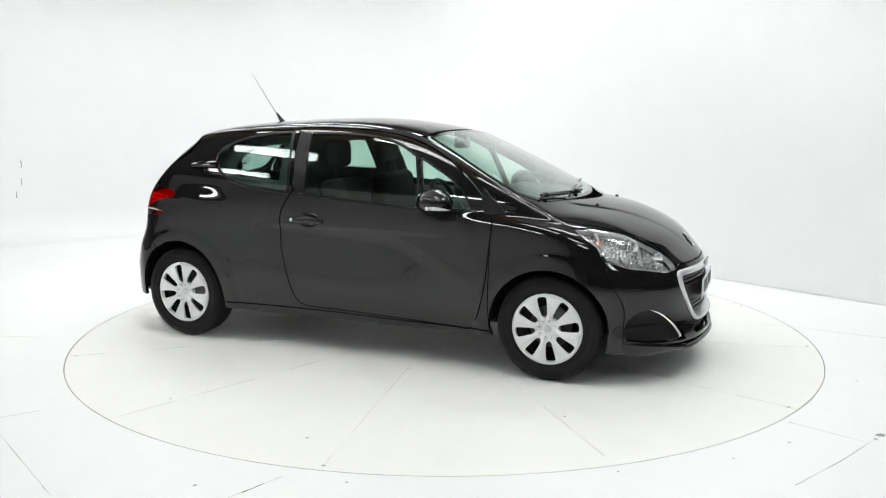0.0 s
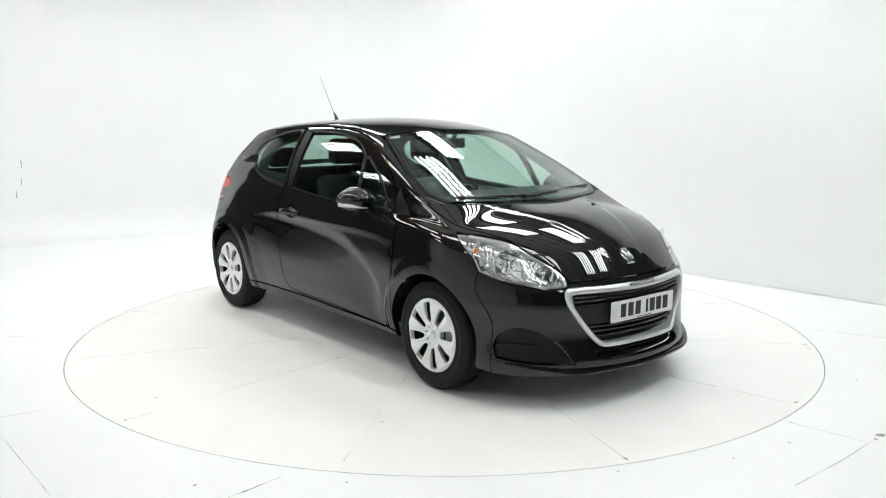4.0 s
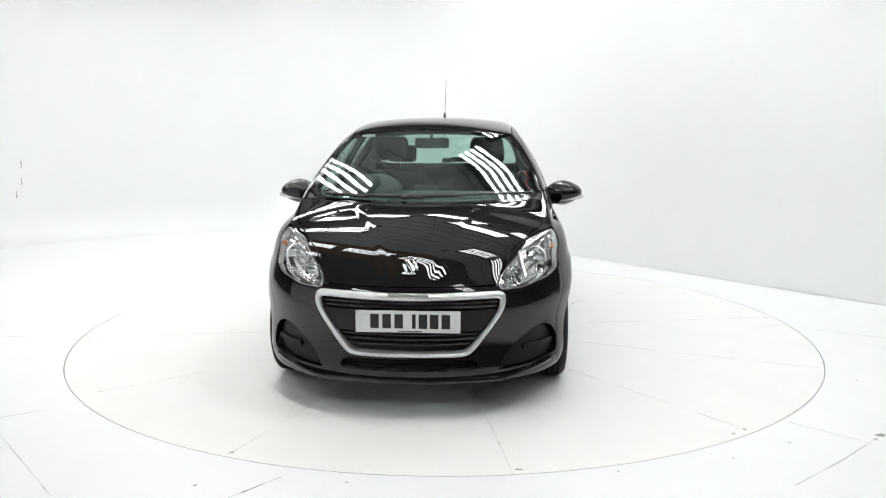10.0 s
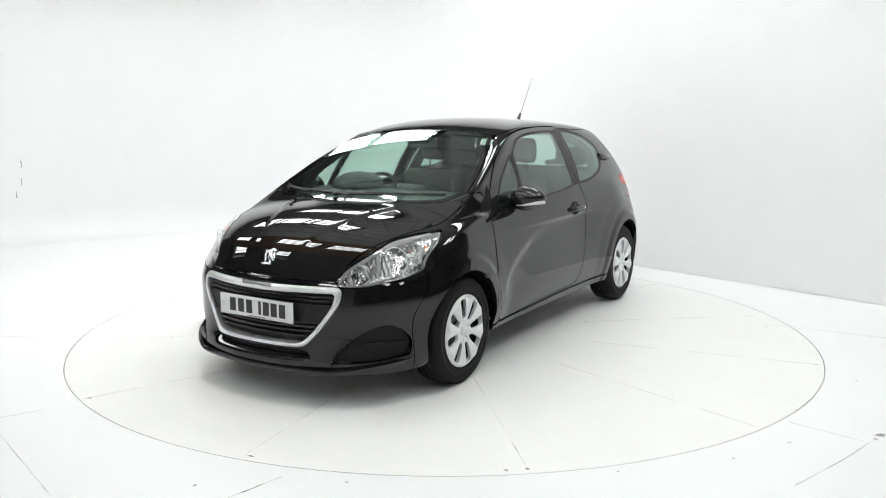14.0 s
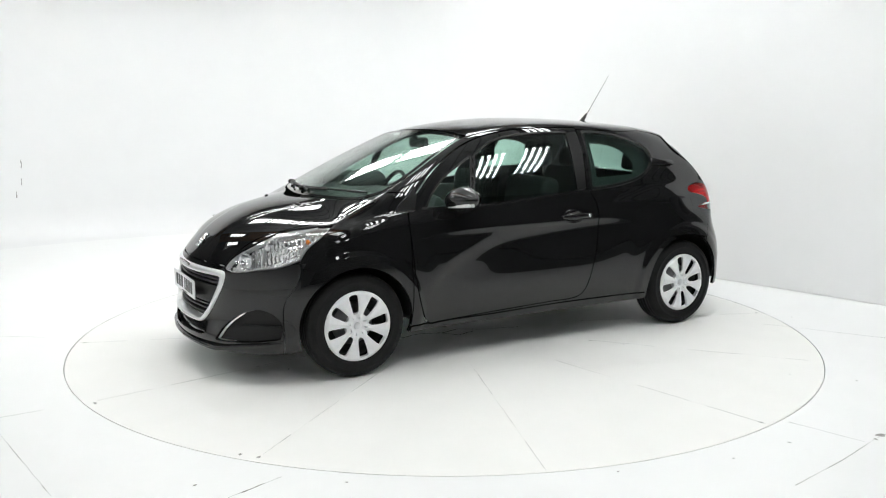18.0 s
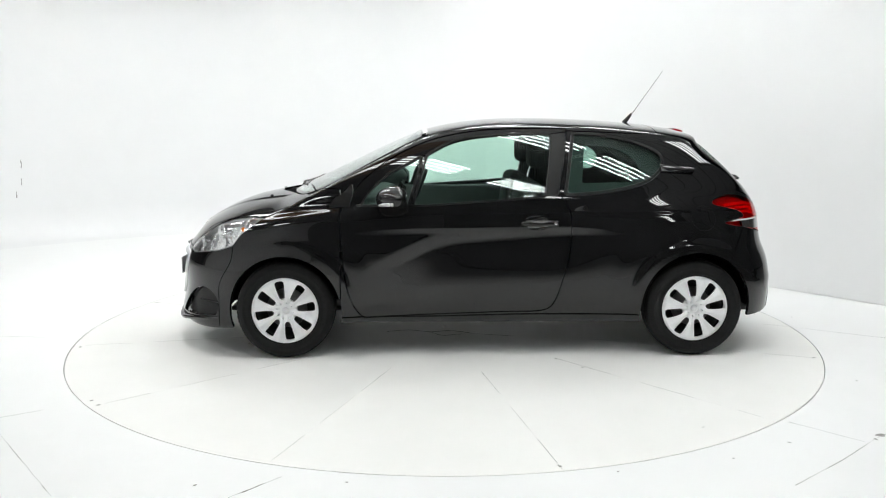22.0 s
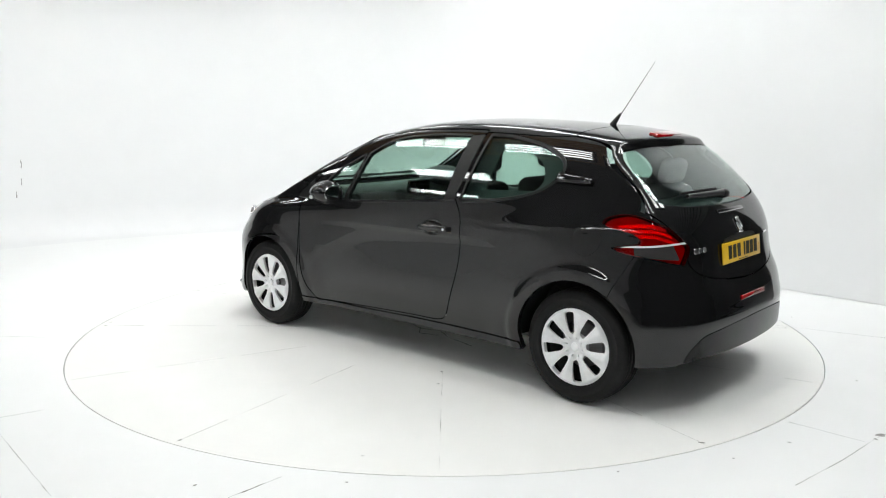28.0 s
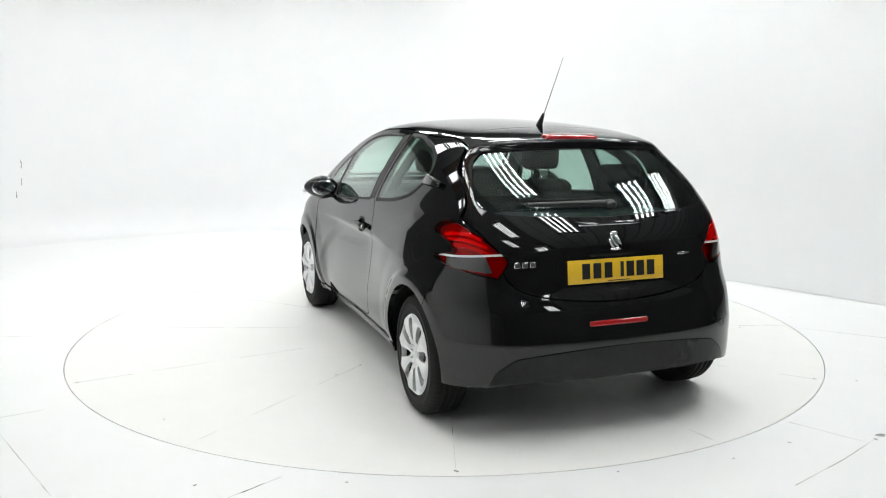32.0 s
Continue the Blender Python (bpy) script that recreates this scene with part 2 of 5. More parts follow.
class Skin:
    """A piece of the body's surface: vertices, normals, triangles."""

    def __init__(self, V, N, F):
        self.V, self.N, self.F = V, N, F

    def keep(self, f):
        """The part where the values f at the vertices are negative, cut cleanly at zero."""
        V, N, F = self.V, self.N, self.F
        s = f < 0
        k = s[F].sum(1)
        whole = F[k == 3]
        edges, newV, newN, tris = {}, [], [], []

        def cut(a, b):
            key = (a, b) if a < b else (b, a)
            if key not in edges:
                t = f[a] / (f[a] - f[b])
                edges[key] = len(V) + len(newV)
                newV.append(V[a] + t * (V[b] - V[a]))
                newN.append(N[a] + t * (N[b] - N[a]))
            return edges[key]
        for tri in F[(k == 1) | (k == 2)]:
            i = [j for j in range(3) if s[tri[j]] == (s[tri].sum() == 1)][0]
            a, b, c = tri[i], tri[(i + 1) % 3], tri[(i + 2) % 3]
            ab, ac = cut(a, b), cut(a, c)
            if s[a]:
                tris.append((a, ab, ac))
            else:
                tris += [(ab, b, c), (ab, c, ac)]
        if newV:
            V, N = np.concatenate([V, newV]), np.concatenate([N, newN])
        F = np.concatenate([whole, np.array(tris, int).reshape(-1, 3)])
        used = np.unique(F)
        remap = np.zeros(len(V), int)
        remap[used] = np.arange(len(used))
        N = N[used]
        return Skin(V[used], N / np.linalg.norm(N, axis=1)[:, None], remap[F])

    def split(self, field, gap=0.004):
        """(inside, outside) of a field of x, y, z, with a joint of that width between."""
        f = field(*self.V.T)
        return self.keep(f + gap / 2), self.keep(-f + gap / 2)

    def shell(self, name, outer, inner=None, thick=0.02, lift=0.0):
        """A mesh with that thickness: face, folded rim and back."""
        V, N, F = self.V + self.N * lift, self.N, self.F
        e = np.sort(np.concatenate([F[:, [0, 1]], F[:, [1, 2]], F[:, [2, 0]]]), 1)
        d = np.concatenate([F[:, [0, 1]], F[:, [1, 2]], F[:, [2, 0]]])
        _, first, count = np.unique(e, axis=0, return_index=True, return_counts=True)
        rim = d[first[count == 1]]
        n = len(V)
        B = V - N * thick
        ids = np.unique(rim)
        ra = {v: 2 * n + i for i, v in enumerate(ids)}
        rb = {v: 2 * n + len(ids) + i for i, v in enumerate(ids)}
        allV = np.concatenate([V, B, V[ids], B[ids]])
        R = [(ra[b], ra[a], rb[a]) for a, b in rim] + [(ra[b], rb[a], rb[b]) for a, b in rim]
        allF = np.concatenate([F, F[:, ::-1] + n, np.array(R, int).reshape(-1, 3)])
        mats = np.concatenate([np.zeros(len(F)), np.ones(len(F)), np.zeros(len(R))])
        out = np.zeros((len(ids), 3))
        look_up = {v: i for i, v in enumerate(ids)}
        for a, b in rim:
            t = V[b] - V[a]
            o = np.cross(t, N[a])
            out[look_up[a]] += o
            out[look_up[b]] += o
        out /= np.maximum(np.linalg.norm(out, axis=1), 1e-9)[:, None]
        normals = np.concatenate([N, -N, out, out])
        return mesh_of(name, allV, allF, [outer, inner or outer], mats, normals)

    def finer(self, times=1):
        """The same piece with every triangle cut into four, that often."""
        V, N, F = self.V, self.N, self.F
        for _ in range(times):
            e = np.sort(np.concatenate([F[:, [0, 1]], F[:, [1, 2]], F[:, [2, 0]]]), 1)
            pairs, back = np.unique(e, axis=0, return_inverse=True)
            ab, bc, ca = (back.ravel() + len(V)).reshape(3, -1)
            V = np.concatenate([V, V[pairs].mean(1)])
            N = np.concatenate([N, N[pairs].mean(1)])
            a, b, c = F.T
            F = np.concatenate([np.stack(t, 1) for t in ((a, ab, ca), (ab, b, bc), (ca, bc, c), (ab, bc, ca))])
        return Skin(V, N / np.linalg.norm(N, axis=1)[:, None], F)

    def band(self, middle, half):
        """(inside, above, below) of a stripe of that half width along the field middle = 0."""
        low, above = self.split(lambda x, y, z: middle(x, y, z) - half, 0.0)
        below, inside = low.split(lambda x, y, z: middle(x, y, z) + half, 0.0)
        return inside, above, below

    def side(self, sign):
        f = -sign * self.V[:, 1]
        return self.keep(f)


def side_field(points, inner=0.3, n=8):
    poly = outline(points, n=n)
    return lambda x, y, z: np.maximum(poly_field(poly, x, z), inner - np.abs(y))


# ---- the car's shape: one smooth field, negative inside ----
def curve(*pairs):
    """A smooth curve through (x, y) pairs, straight beyond its ends."""
    xs, ys = np.array(sorted(pairs), float).T
    n, h = len(xs), np.diff(xs)
    A, b = np.eye(n), np.zeros(n)
    for i in range(1, n - 1):
        A[i, i - 1:i + 2] = h[i - 1], 2 * (h[i - 1] + h[i]), h[i]
        b[i] = 6 * ((ys[i + 1] - ys[i]) / h[i] - (ys[i] - ys[i - 1]) / h[i - 1])
    m = np.linalg.solve(A, b)

    def value(x):
        x = np.asarray(x, float)
        q = np.clip(x, xs[0], xs[-1])
        i = np.clip(np.searchsorted(xs, q) - 1, 0, n - 2)
        a, c, d = xs[i + 1] - q, q - xs[i], h[i]
        v = (m[i] * a**3 + m[i + 1] * c**3) / (6 * d) + (ys[i] / d - m[i] * d / 6) * a + (ys[i + 1] / d - m[i + 1] * d / 6) * c
        s0 = (ys[1] - ys[0]) / h[0] - m[1] * h[0] / 6
        s1 = (ys[-1] - ys[-2]) / h[-1] + m[-2] * h[-1] / 6
        return v + s0 * np.minimum(x - xs[0], 0) + s1 * np.maximum(x - xs[-1], 0)
    return value


def step(a, b, x):
    t = np.clip((x - a) / (b - a), 0, 1)
    return t * t * t * (t * (6 * t - 15) + 10)


def smax(a, b, k):
    return (a + b + np.sqrt((a - b)**2 + k * k)) / 2


def smin(a, b, k):
    return (a + b - np.sqrt((a - b)**2 + k * k)) / 2


AXLE_X, AXLE_Z, TYRE_R = 1.269, 0.303, 0.303
plan_width = curve((2.1, 0.82), (1.6, 0.845), (1.27, 0.852), (0.8, 0.838), (0.2, 0.832), (-0.5, 0.838), (-1.1, 0.856), (-1.5, 0.845), (-1.95, 0.79))
side_lean = curve((0.15, -0.075), (0.25, -0.042), (0.35, -0.012), (0.48, 0.0), (0.6, -0.001), (0.7, -0.007), (0.8, -0.017), (0.87, -0.029), (0.95, -0.062), (1.02, -0.10))
nose_line = curve((0.15, 2.04), (0.2, 2.07), (0.3, 2.06), (0.43, 2.045), (0.55, 2.045), (0.62, 2.025), (0.68, 1.985), (0.742, 1.935), (0.8, 1.885), (0.9, 1.72))
tail_line = curve((0.15, -1.862), (0.22, -1.888), (0.3, -1.901), (0.42, -1.904), (0.468, -1.904), (0.50, -1.898), (0.55, -1.888), (0.62, -1.866), (0.68, -1.838), (0.76, -1.815), (0.85, -1.797), (0.93, -1.762), (1.02, -1.69))
low_line = curve((2.1, 0.172), (1.7, 0.178), (1.5, 0.20), (1.0, 0.222), (-1.0, 0.228), (-1.5, 0.25), (-1.95, 0.275))
hood_line = curve((2.05, 0.67), (1.93, 0.780), (1.85, 0.836), (1.72, 0.902), (1.56, 0.951), (1.42, 0.977), (1.28, 0.995), (1.0, 1.0), (0.5, 0.99), (-0.5, 1.01), (-1.5, 1.04))
hood_crown = curve((2.0, 0.22), (1.6, 0.18), (1.4, 0.165), (1.2, 0.145), (1.0, 0.11), (0.5, 0.05), (-1.5, 0.03))
roof_line = curve((0.6, 1.322), (0.45, 1.380), (0.22, 1.435), (0.0, 1.462), (-0.2, 1.471), (-0.5, 1.467), (-0.75, 1.456), (-1.0, 1.438), (-1.2, 1.414), (-1.4, 1.374))
screen_line = curve((0.95, 1.36), (1.058, 1.143), (1.111, 1.035), (1.216, 0.818), (1.308, 0.616), (1.399, 0.402), (1.46, 0.245))
hatch_line = curve((0.8, -1.76), (0.93, -1.745), (1.066, -1.655), (1.2, -1.51), (1.29, -1.395), (1.33, -1.37), (1.37, -1.372), (1.42, -1.34))
cabin_plan = curve((1.3, -0.05), (0.9, -0.02), (0.4, 0.0), (-0.4, 0.002), (-0.9, -0.012), (-1.4, -0.055), (-1.8, -0.12))


door_sweep = curve((0.95, 0.30), (0.85, 0.42), (0.74, 0.55), (0.6, 0.645), (0.49, 0.70), (0.35, 0.755), (0.04, 0.80), (-0.45, 0.84), (-1.0, 0.86))


shoulder = curve((0.9, 0.872), (0.2, 0.886), (-0.5, 0.898), (-1.1, 0.912), (-1.7, 0.925))


def body_field(x, y, z):
    ay = np.abs(y)
    rf = np.hypot(x - AXLE_X, z - AXLE_Z)
    rr = np.hypot(x + AXLE_X, z - AXLE_Z)
    flare = 0.013 * (step(0.46, 0.39, rf) + step(0.46, 0.39, rr)) + 0.006 * (step(0.62, 0.44, rf) + step(0.62, 0.44, rr))
    s = door_sweep(x) - z
    dish = 0.013 * step(-0.03, 0.09, s) * step(0.46, 0.10, s) * step(0.90, 0.6, x) * step(-0.9, -0.3, x)
    under_edge = shoulder(x) - z
    dish = dish + 0.004 * step(-0.006, 0.016, under_edge) * step(0.14, 0.02, under_edge) * step(0.9, 0.3, x)
    lean = side_lean(z) * (1 - 0.6 * step(-1.45, -1.7, x) * step(0.55, 0.45, z))
    sides = ay - (plan_width(x) + lean + flare - dish - 0.045 * step(-1.0, -1.6, x) * step(0.62, 0.9, z))
    spread = 0.10 + 0.42 * np.clip(1.98 - x, 0, 1)
    ridge = 0.007 * step(spread + 0.03, spread - 0.03, ay) * step(0.9, 1.1, x)
    top = z - (hood_line(x) - 0.006 + ridge - hood_crown(x) * y * y)
    nose = x - (nose_line(z) - 0.42 * y * y - 0.16 * (ay / 0.8)**6)
    tail = tail_line(z) + 0.16 * y * y + 0.14 * (ay / 0.8)**6 - x
    lower = smax(smax(smax(sides, top, 0.035), smax(nose, 0.155 - z, 0.012), 0.05), tail, 0.05)
    up = np.clip(z, 0.7, 1.6) - 1.0
    gs = (ay - (0.779 - 0.29 * up - 0.07 * np.sqrt(up * up + 0.0006) - 0.45 * np.maximum(up, 0)**2 + cabin_plan(x))) * 0.9
    gt = z - (roof_line(x) - 0.11 * y * y)
    gf = (x - (screen_line(z) - 0.27 * y * y)) * 0.5
    gr = (hatch_line(z) + 0.10 * y * y + 0.025 * (ay / 0.6)**6 - x) * 0.65
    cabin = smax(smax(smax(gs, gt, 0.045), gf, 0.010), smax(gr, 0.80 - z, 0.02), 0.02)
    whole = smin(lower, cabin, 0.02)
    # shallow pocket in the tailgate that holds the plate
    pocket = smax(smax(ay - 0.33, 0.68 - z, 0.05), smax(z - 0.862, x + 1.790 - 0.10 * (z - 0.776), 0.03), 0.04)
    return smax(whole, -pocket, 0.02)


def body_normal(x, y, z, h=0.002):
    g = np.stack([body_field(x + h, y, z) - body_field(x - h, y, z), body_field(x, y + h, z) - body_field(x, y - h, z),
                  body_field(x, y, z + h) - body_field(x, y, z - h)], 1) / (2 * h)
    return g


def body_mesh(cell=0.0175):
    """The field's surface as vertices, normals and triangles (surface nets, then drawn onto the surface)."""
    gx, gy, gz = np.arange(-2.06, 2.14, cell), (np.arange(-0.94, 0.941, cell) + cell / 2), np.arange(0.14, 1.52, cell)
    f = body_field(*np.meshgrid(gx, gy, gz, indexing="ij"))
    ins = f < 0
    n = sum(ins[i:ins.shape[0] - 1 + i, j:ins.shape[1] - 1 + j, k:ins.shape[2] - 1 + k].astype(np.int8) for i in (0, 1) for j in (0, 1) for k in (0, 1))
    mixed = (n > 0) & (n < 8)
    index = -np.ones(mixed.shape, int)
    cells = np.argwhere(mixed)
    index[mixed] = np.arange(len(cells))
    V = np.stack([gx[cells[:, 0]], gy[cells[:, 1]], gz[cells[:, 2]]], 1) + cell / 2
    quads = []
    for ax in range(3):
        b, c = (ax + 1) % 3, (ax + 2) % 3
        lo = [slice(None)] * 3
        hi = [slice(None)] * 3
        lo[ax], hi[ax] = slice(None, -1), slice(1, None)
        a0, a1 = ins[tuple(lo)], ins[tuple(hi)]
        e = np.argwhere(a0 != a1)
        e = e[(e[:, b] > 0) & (e[:, c] > 0) & (e[:, b] < ins.shape[b] - 1) & (e[:, c] < ins.shape[c] - 1)]
        out = a0[tuple(e.T)]
        q = []
        for db, dc in ((1, 1), (0, 1), (0, 0), (1, 0)):
            k = e.copy()
            k[:, b] -= db
            k[:, c] -= dc
            q.append(index[tuple(k.T)])
        q = np.stack(q, 1)
        q[~out] = q[~out][:, ::-1]
        quads.append(q)
    Q = np.concatenate(quads)
    for _ in range(4):
        v = body_field(*V.T)
        g = body_normal(*V.T)
        V = V - np.clip(v / (g**2).sum(1), -0.02, 0.02)[:, None] * g
    # even the points out along the surface
    for turn in range(3):
        cnt = 2 * np.bincount(Q.ravel(), minlength=len(V))
        acc = np.stack([sum(np.bincount(Q[:, i], V[Q[:, (i + 1) % 4], k] + V[Q[:, i - 1], k], len(V)) for i in range(4)) for k in range(3)], 1)
        V = V + 0.5 * (acc / cnt[:, None] - V)
        for _ in range(1 + (turn == 2)):
            v = body_field(*V.T)
            g = body_normal(*V.T)
            V = V - np.clip(v / (g**2).sum(1), -0.02, 0.02)[:, None] * g
    N = body_normal(*V.T)
    N /= np.linalg.norm(N, axis=1)[:, None]
    return V, N, np.concatenate([Q[:, [0, 1, 2]], Q[:, [0, 2, 3]]])


def on_body(x, y, z, lift=0.0):
    """The nearest place on the body's surface, and the pose there: x out of the surface, z up along it."""
    p = np.array([[x, y, z]], float)
    for _ in range(12):
        g = body_normal(*p.T)
        p = p - (body_field(*p.T) / (g**2).sum(1))[:, None] * g
    n = Vector(body_normal(*p.T)[0]).normalized()
    up = (Vector((0, 0, 1)) - n * n.z).normalized()
    m = Matrix((n, up.cross(n), up)).transposed().to_4x4()
    return Matrix.Translation(Vector(p[0]) + n * lift) @ m

# ---- the studio ----
def ring_floor():
    """White floor with a round pit for the turntable."""
    n, R0 = 192, DISC_R + 0.002
    radii = [R0, 2.8, 3.4, 4.4, 6, 9, 13]
    V = [(r * math.cos(2 * math.pi * i / n), r * math.sin(2 * math.pi * i / n), 0) for r in radii for i in range(n)]
    V += [(R0 * math.cos(2 * math.pi * i / n), R0 * math.sin(2 * math.pi * i / n), -0.08) for i in range(n)]
    F = [(k * n + i, (k + 1) * n + i, (k + 1) * n + (i + 1) % n, k * n + (i + 1) % n) for k in range(len(radii) - 1) for i in range(n)]
    b = len(radii) * n
    F += [(i, (i + 1) % n, b + (i + 1) % n, b + i) for i in range(n)]
    F.append(tuple(b + i for i in range(n)))
    # the paint stops where the hall goes on, right of the studio
    bare = [2 if sum(V[v][0] for v in f) / len(f) > 5.2 and sum(V[v][1] for v in f) / len(f) < 0.5 else 0 for f in F[:-1 - n]]
    return mesh_of("floor", V, F, [COOL_FLOOR, SEAM, HALL_FLOOR], bare + [1] * (n + 1), smooth=False)


floor = tagged(new("floor", ring_floor()), "white painted studio floor, scuffed and joined", "floor", kind="structure")


# added out of view, whiter towards the car and the left, for reflections and bounce
tagged(part("floor_front", box(20, 10.4, 0.008, (0, 0, 0)), GRADED_FLOOR, None, at=pose(-4.8, -8.8, 0.004)), "unseen front floor, graded from white to grey for the car's reflections", "floor", kind="structure")


def wall_run(name, path, height, cove, thick=0.12):
    """An upright wall along a path, with a curved foot of radius cove, given thickness outwards."""
    P = [Vector((x, y, 0)) for x, y in path]
    # (inward, up), from the top down to the foot
    prof = [(0.0, height)] + [(0.0, cove + (height - cove) * k / 4) for k in (3, 2, 1)] + ([(i, u) for i, u in [(cove * (1 - math.cos(a)), cove * (1 - math.sin(a))) for a in (math.pi / 2 * k / 10 for k in range(11))]] if cove >= 0.01 else [(0.0, 0.0)])
    if cove >= 0.01:
        prof.append((cove + 0.25, -0.005))
    V, F = [], []
    for i, p in enumerate(P):
        d = (P[min(i + 1, len(P) - 1)] - P[max(i - 1, 0)]).normalized()
        inw = Vector((-d.y, d.x, 0))
        for a, u in prof:
            V.append(p + inw * a + Vector((0, 0, u + (0.003 if u < 1e-6 else 0))))
        V.append(p - inw * thick + Vector((0, 0, height)))
        V.append(p - inw * thick)
    k = len(prof) + 2
    for i in range(len(P) - 1):
        for j in range(k - 1):
            if j == len(prof) - 1:
                continue
            q = (i * k + j, i * k + j + 1, (i + 1) * k + j + 1, (i + 1) * k + j)
            F.append(q if j < len(prof) - 1 else q[::-1])
        F.append((i * k, (i + 1) * k, (i + 1) * k + k - 2, i * k + k - 2))
    return mesh_of(name, V, F, WHITE_WALL)


WALL_H = 3.5
# the straight wall runs behind the car from the front right corner to a rounded far corner, then bends round to the left
far = outline([(-0.35, 4.86), (-1.5, 5.35), (-2.9, 5.25), (-4.4, 4.45), (-5.42, 3.56)], closed=False, n=6)
straight = [(3.72, 0.42), (3.0, 1.20), (1.2, 3.16), (0.3, 4.14)]
tagged(new("wall_right", wall_run("wall_right", straight, WALL_H, 0.0)), "plain white painted studio wall with a sharp foot", "wall", kind="structure")
tagged(new("wall_far", wall_run("wall_far", [(0.3, 4.14)] + [tuple(p) for p in far], WALL_H, 0.35)), "white curved studio wall with a coved foot", "wall", kind="structure")
# the building stands askew to the camera: ALONG runs beside the straight wall, ACROSS at right angles to it
SKEW = -47.0
ALONG, ACROSS = Vector((math.cos(radians(SKEW)), math.sin(radians(SKEW)), 0)), Vector((-math.sin(radians(SKEW)), math.cos(radians(SKEW)), 0))


def hall(p, q, z):
    return pose(*(ALONG * p + ACROSS * q + Vector((0, 0, z))), 0, 0, SKEW)


tagged(part("ceiling", box(26, 14.2, 0.1, (0, 0, 0)), ROOF_SHEET, None, at=hall(0, 5.9, 6.55)), "grey sheeted warehouse roof above the studio", "ceiling", kind="structure")
tagged(part("ceiling_boards", box(14.7, 2.8, 0.1, (0, 0, 0)), WOOD, None, at=hall(-5.65, -2.6, 6.55)), "brown boarded strip of the warehouse roof", "ceiling", kind="structure")
tagged(part("ceiling_dark", box(11.3, 2.8, 0.1, (0, 0, 0)), DARK_ROOF, None, at=hall(7.35, -2.6, 6.55)), "dark sheeted part of the warehouse roof", "ceiling", kind="structure")
tagged(part("ceiling_front", box(26, 7.2, 0.1, (0, 0, 0)), DARK_ROOF, None, at=hall(0, -7.6, 6.55)), "dark sheeted roof over the front of the hall", "ceiling", kind="structure")
tagged(part("wall_front", box(10.6, 0.12, 4.4, (0, 0, 0)), WHITE_WALL, None, at=hall(-0.3, -6.3, 2.2)), "white painted wall across the front of the studio", "wall", kind="structure")
purlin = part("purlin", box(26, 0.03, 0.05, (0, 0, 0), 0.004), PURLIN_GREY, None)
tagged(purlin, "thin grey steel purlin under the roof", "purlin", "roof purlins")
purlin.matrix_basis = hall(0, -1.08, 6.475)
for i in range(1, 23):
    copy_thing(purlin, hall(0, -1.08 + 0.56 * i, 6.475))
for k, (sx, sy, p, q) in enumerate(((26, 0.1, 0, 12.4), (26, 0.1, 0, -11.3), (0.1, 24, 13, 0.5), (0.1, 24, -13, 0.5))):
    tagged(part("wall_hall_%d" % (k + 1), box(sx, sy, 6.5, (0, 0, 0)), DARK_ROOF if k == 2 else CONCRETE, None, at=hall(p, q, 3.25)), "grey block warehouse wall beyond the studio", "wall", kind="structure")


# ---- lamps: rows of banks of four long tubes, hung over the studio ----
BANK_Z = 3.75


def lamp_bank(length=1.3, tubes=4, pitch=0.105):
    root = tagged(new("ceiling_light"), "bank of four bare fluorescent tubes in a black tray", "ceiling light", "banks of tubes")
    part("tray", box(length + 0.1, 0.16, 0.03, (0, 0, 0.05), 0.004), SATIN, root)
    for i in range(tubes):
        y = (i - (tubes - 1) / 2) * pitch
        bm = bmesh.new()
        bmesh.ops.create_cone(bm, cap_ends=True, segments=8, radius1=0.0205, radius2=0.0205, depth=length, matrix=Matrix.Translation((0, y, 0)) @ Matrix.Rotation(math.pi / 2, 4, "Y"))
        part("tube", smooth_faces(bm), TUBE_GLOW, root)
    for y in (-0.25, 0.25):
        part("side_board", box(length + 0.16, 0.012, 0.16, (0, y, -0.025), 0.002, 1), SATIN, root)
    for x in (-length / 2 - 0.075, length / 2 + 0.075):
        part("end_board", box(0.012, 0.488, 0.16, (x, 0, -0.025), 0.002, 1), SATIN, root)
    for x in (-length * 0.4, length * 0.4):
        part("hanger", rod((x, 0, 0.06), (x, 0, 6.46 - BANK_Z), 0.006, n=6), SATIN, root)
    return root


def rod(a, b, r, r2=None, n=8, bm=None):
    bm = bm or bmesh.new()
    a, b = Vector(a), Vector(b)
    d = b - a
    bmesh.ops.create_cone(bm, cap_ends=True, segments=n, radius1=r, radius2=r2 or r, depth=d.length, matrix=Matrix.Translation((a + b) / 2) @ d.to_track_quat("Z", "Y").to_matrix().to_4x4())
    return bm


first = lamp_bank()
spots = [(p, q) for q, ps in ((1.95, (-1.6, 0.7, 3.0)), (1.30, (-4.3, -2.9, -0.25, 3.1)), (-0.20, (-4.5, -3.3, -2.15, 1.7, 3.4)), (-1.75, (-4.6, -1.78, -0.06, 1.6, 3.6)), (-3.20, (-4.6, -1.9)), (-4.60, (-2.6, 1.4)), (-2.60, (5.2,)), (-1.50, (6.9,))) for p in ps]
first.matrix_basis = hall(*spots[0], BANK_Z)
for p, q in spots[1:]:
    copy_thing(first, hall(p, q, BANK_Z))


# ---- the turntable: twelve painted sectors ----
turntable = tagged(new("turntable"), "large round white motor turntable, scuffed, in twelve sectors", "turntable")


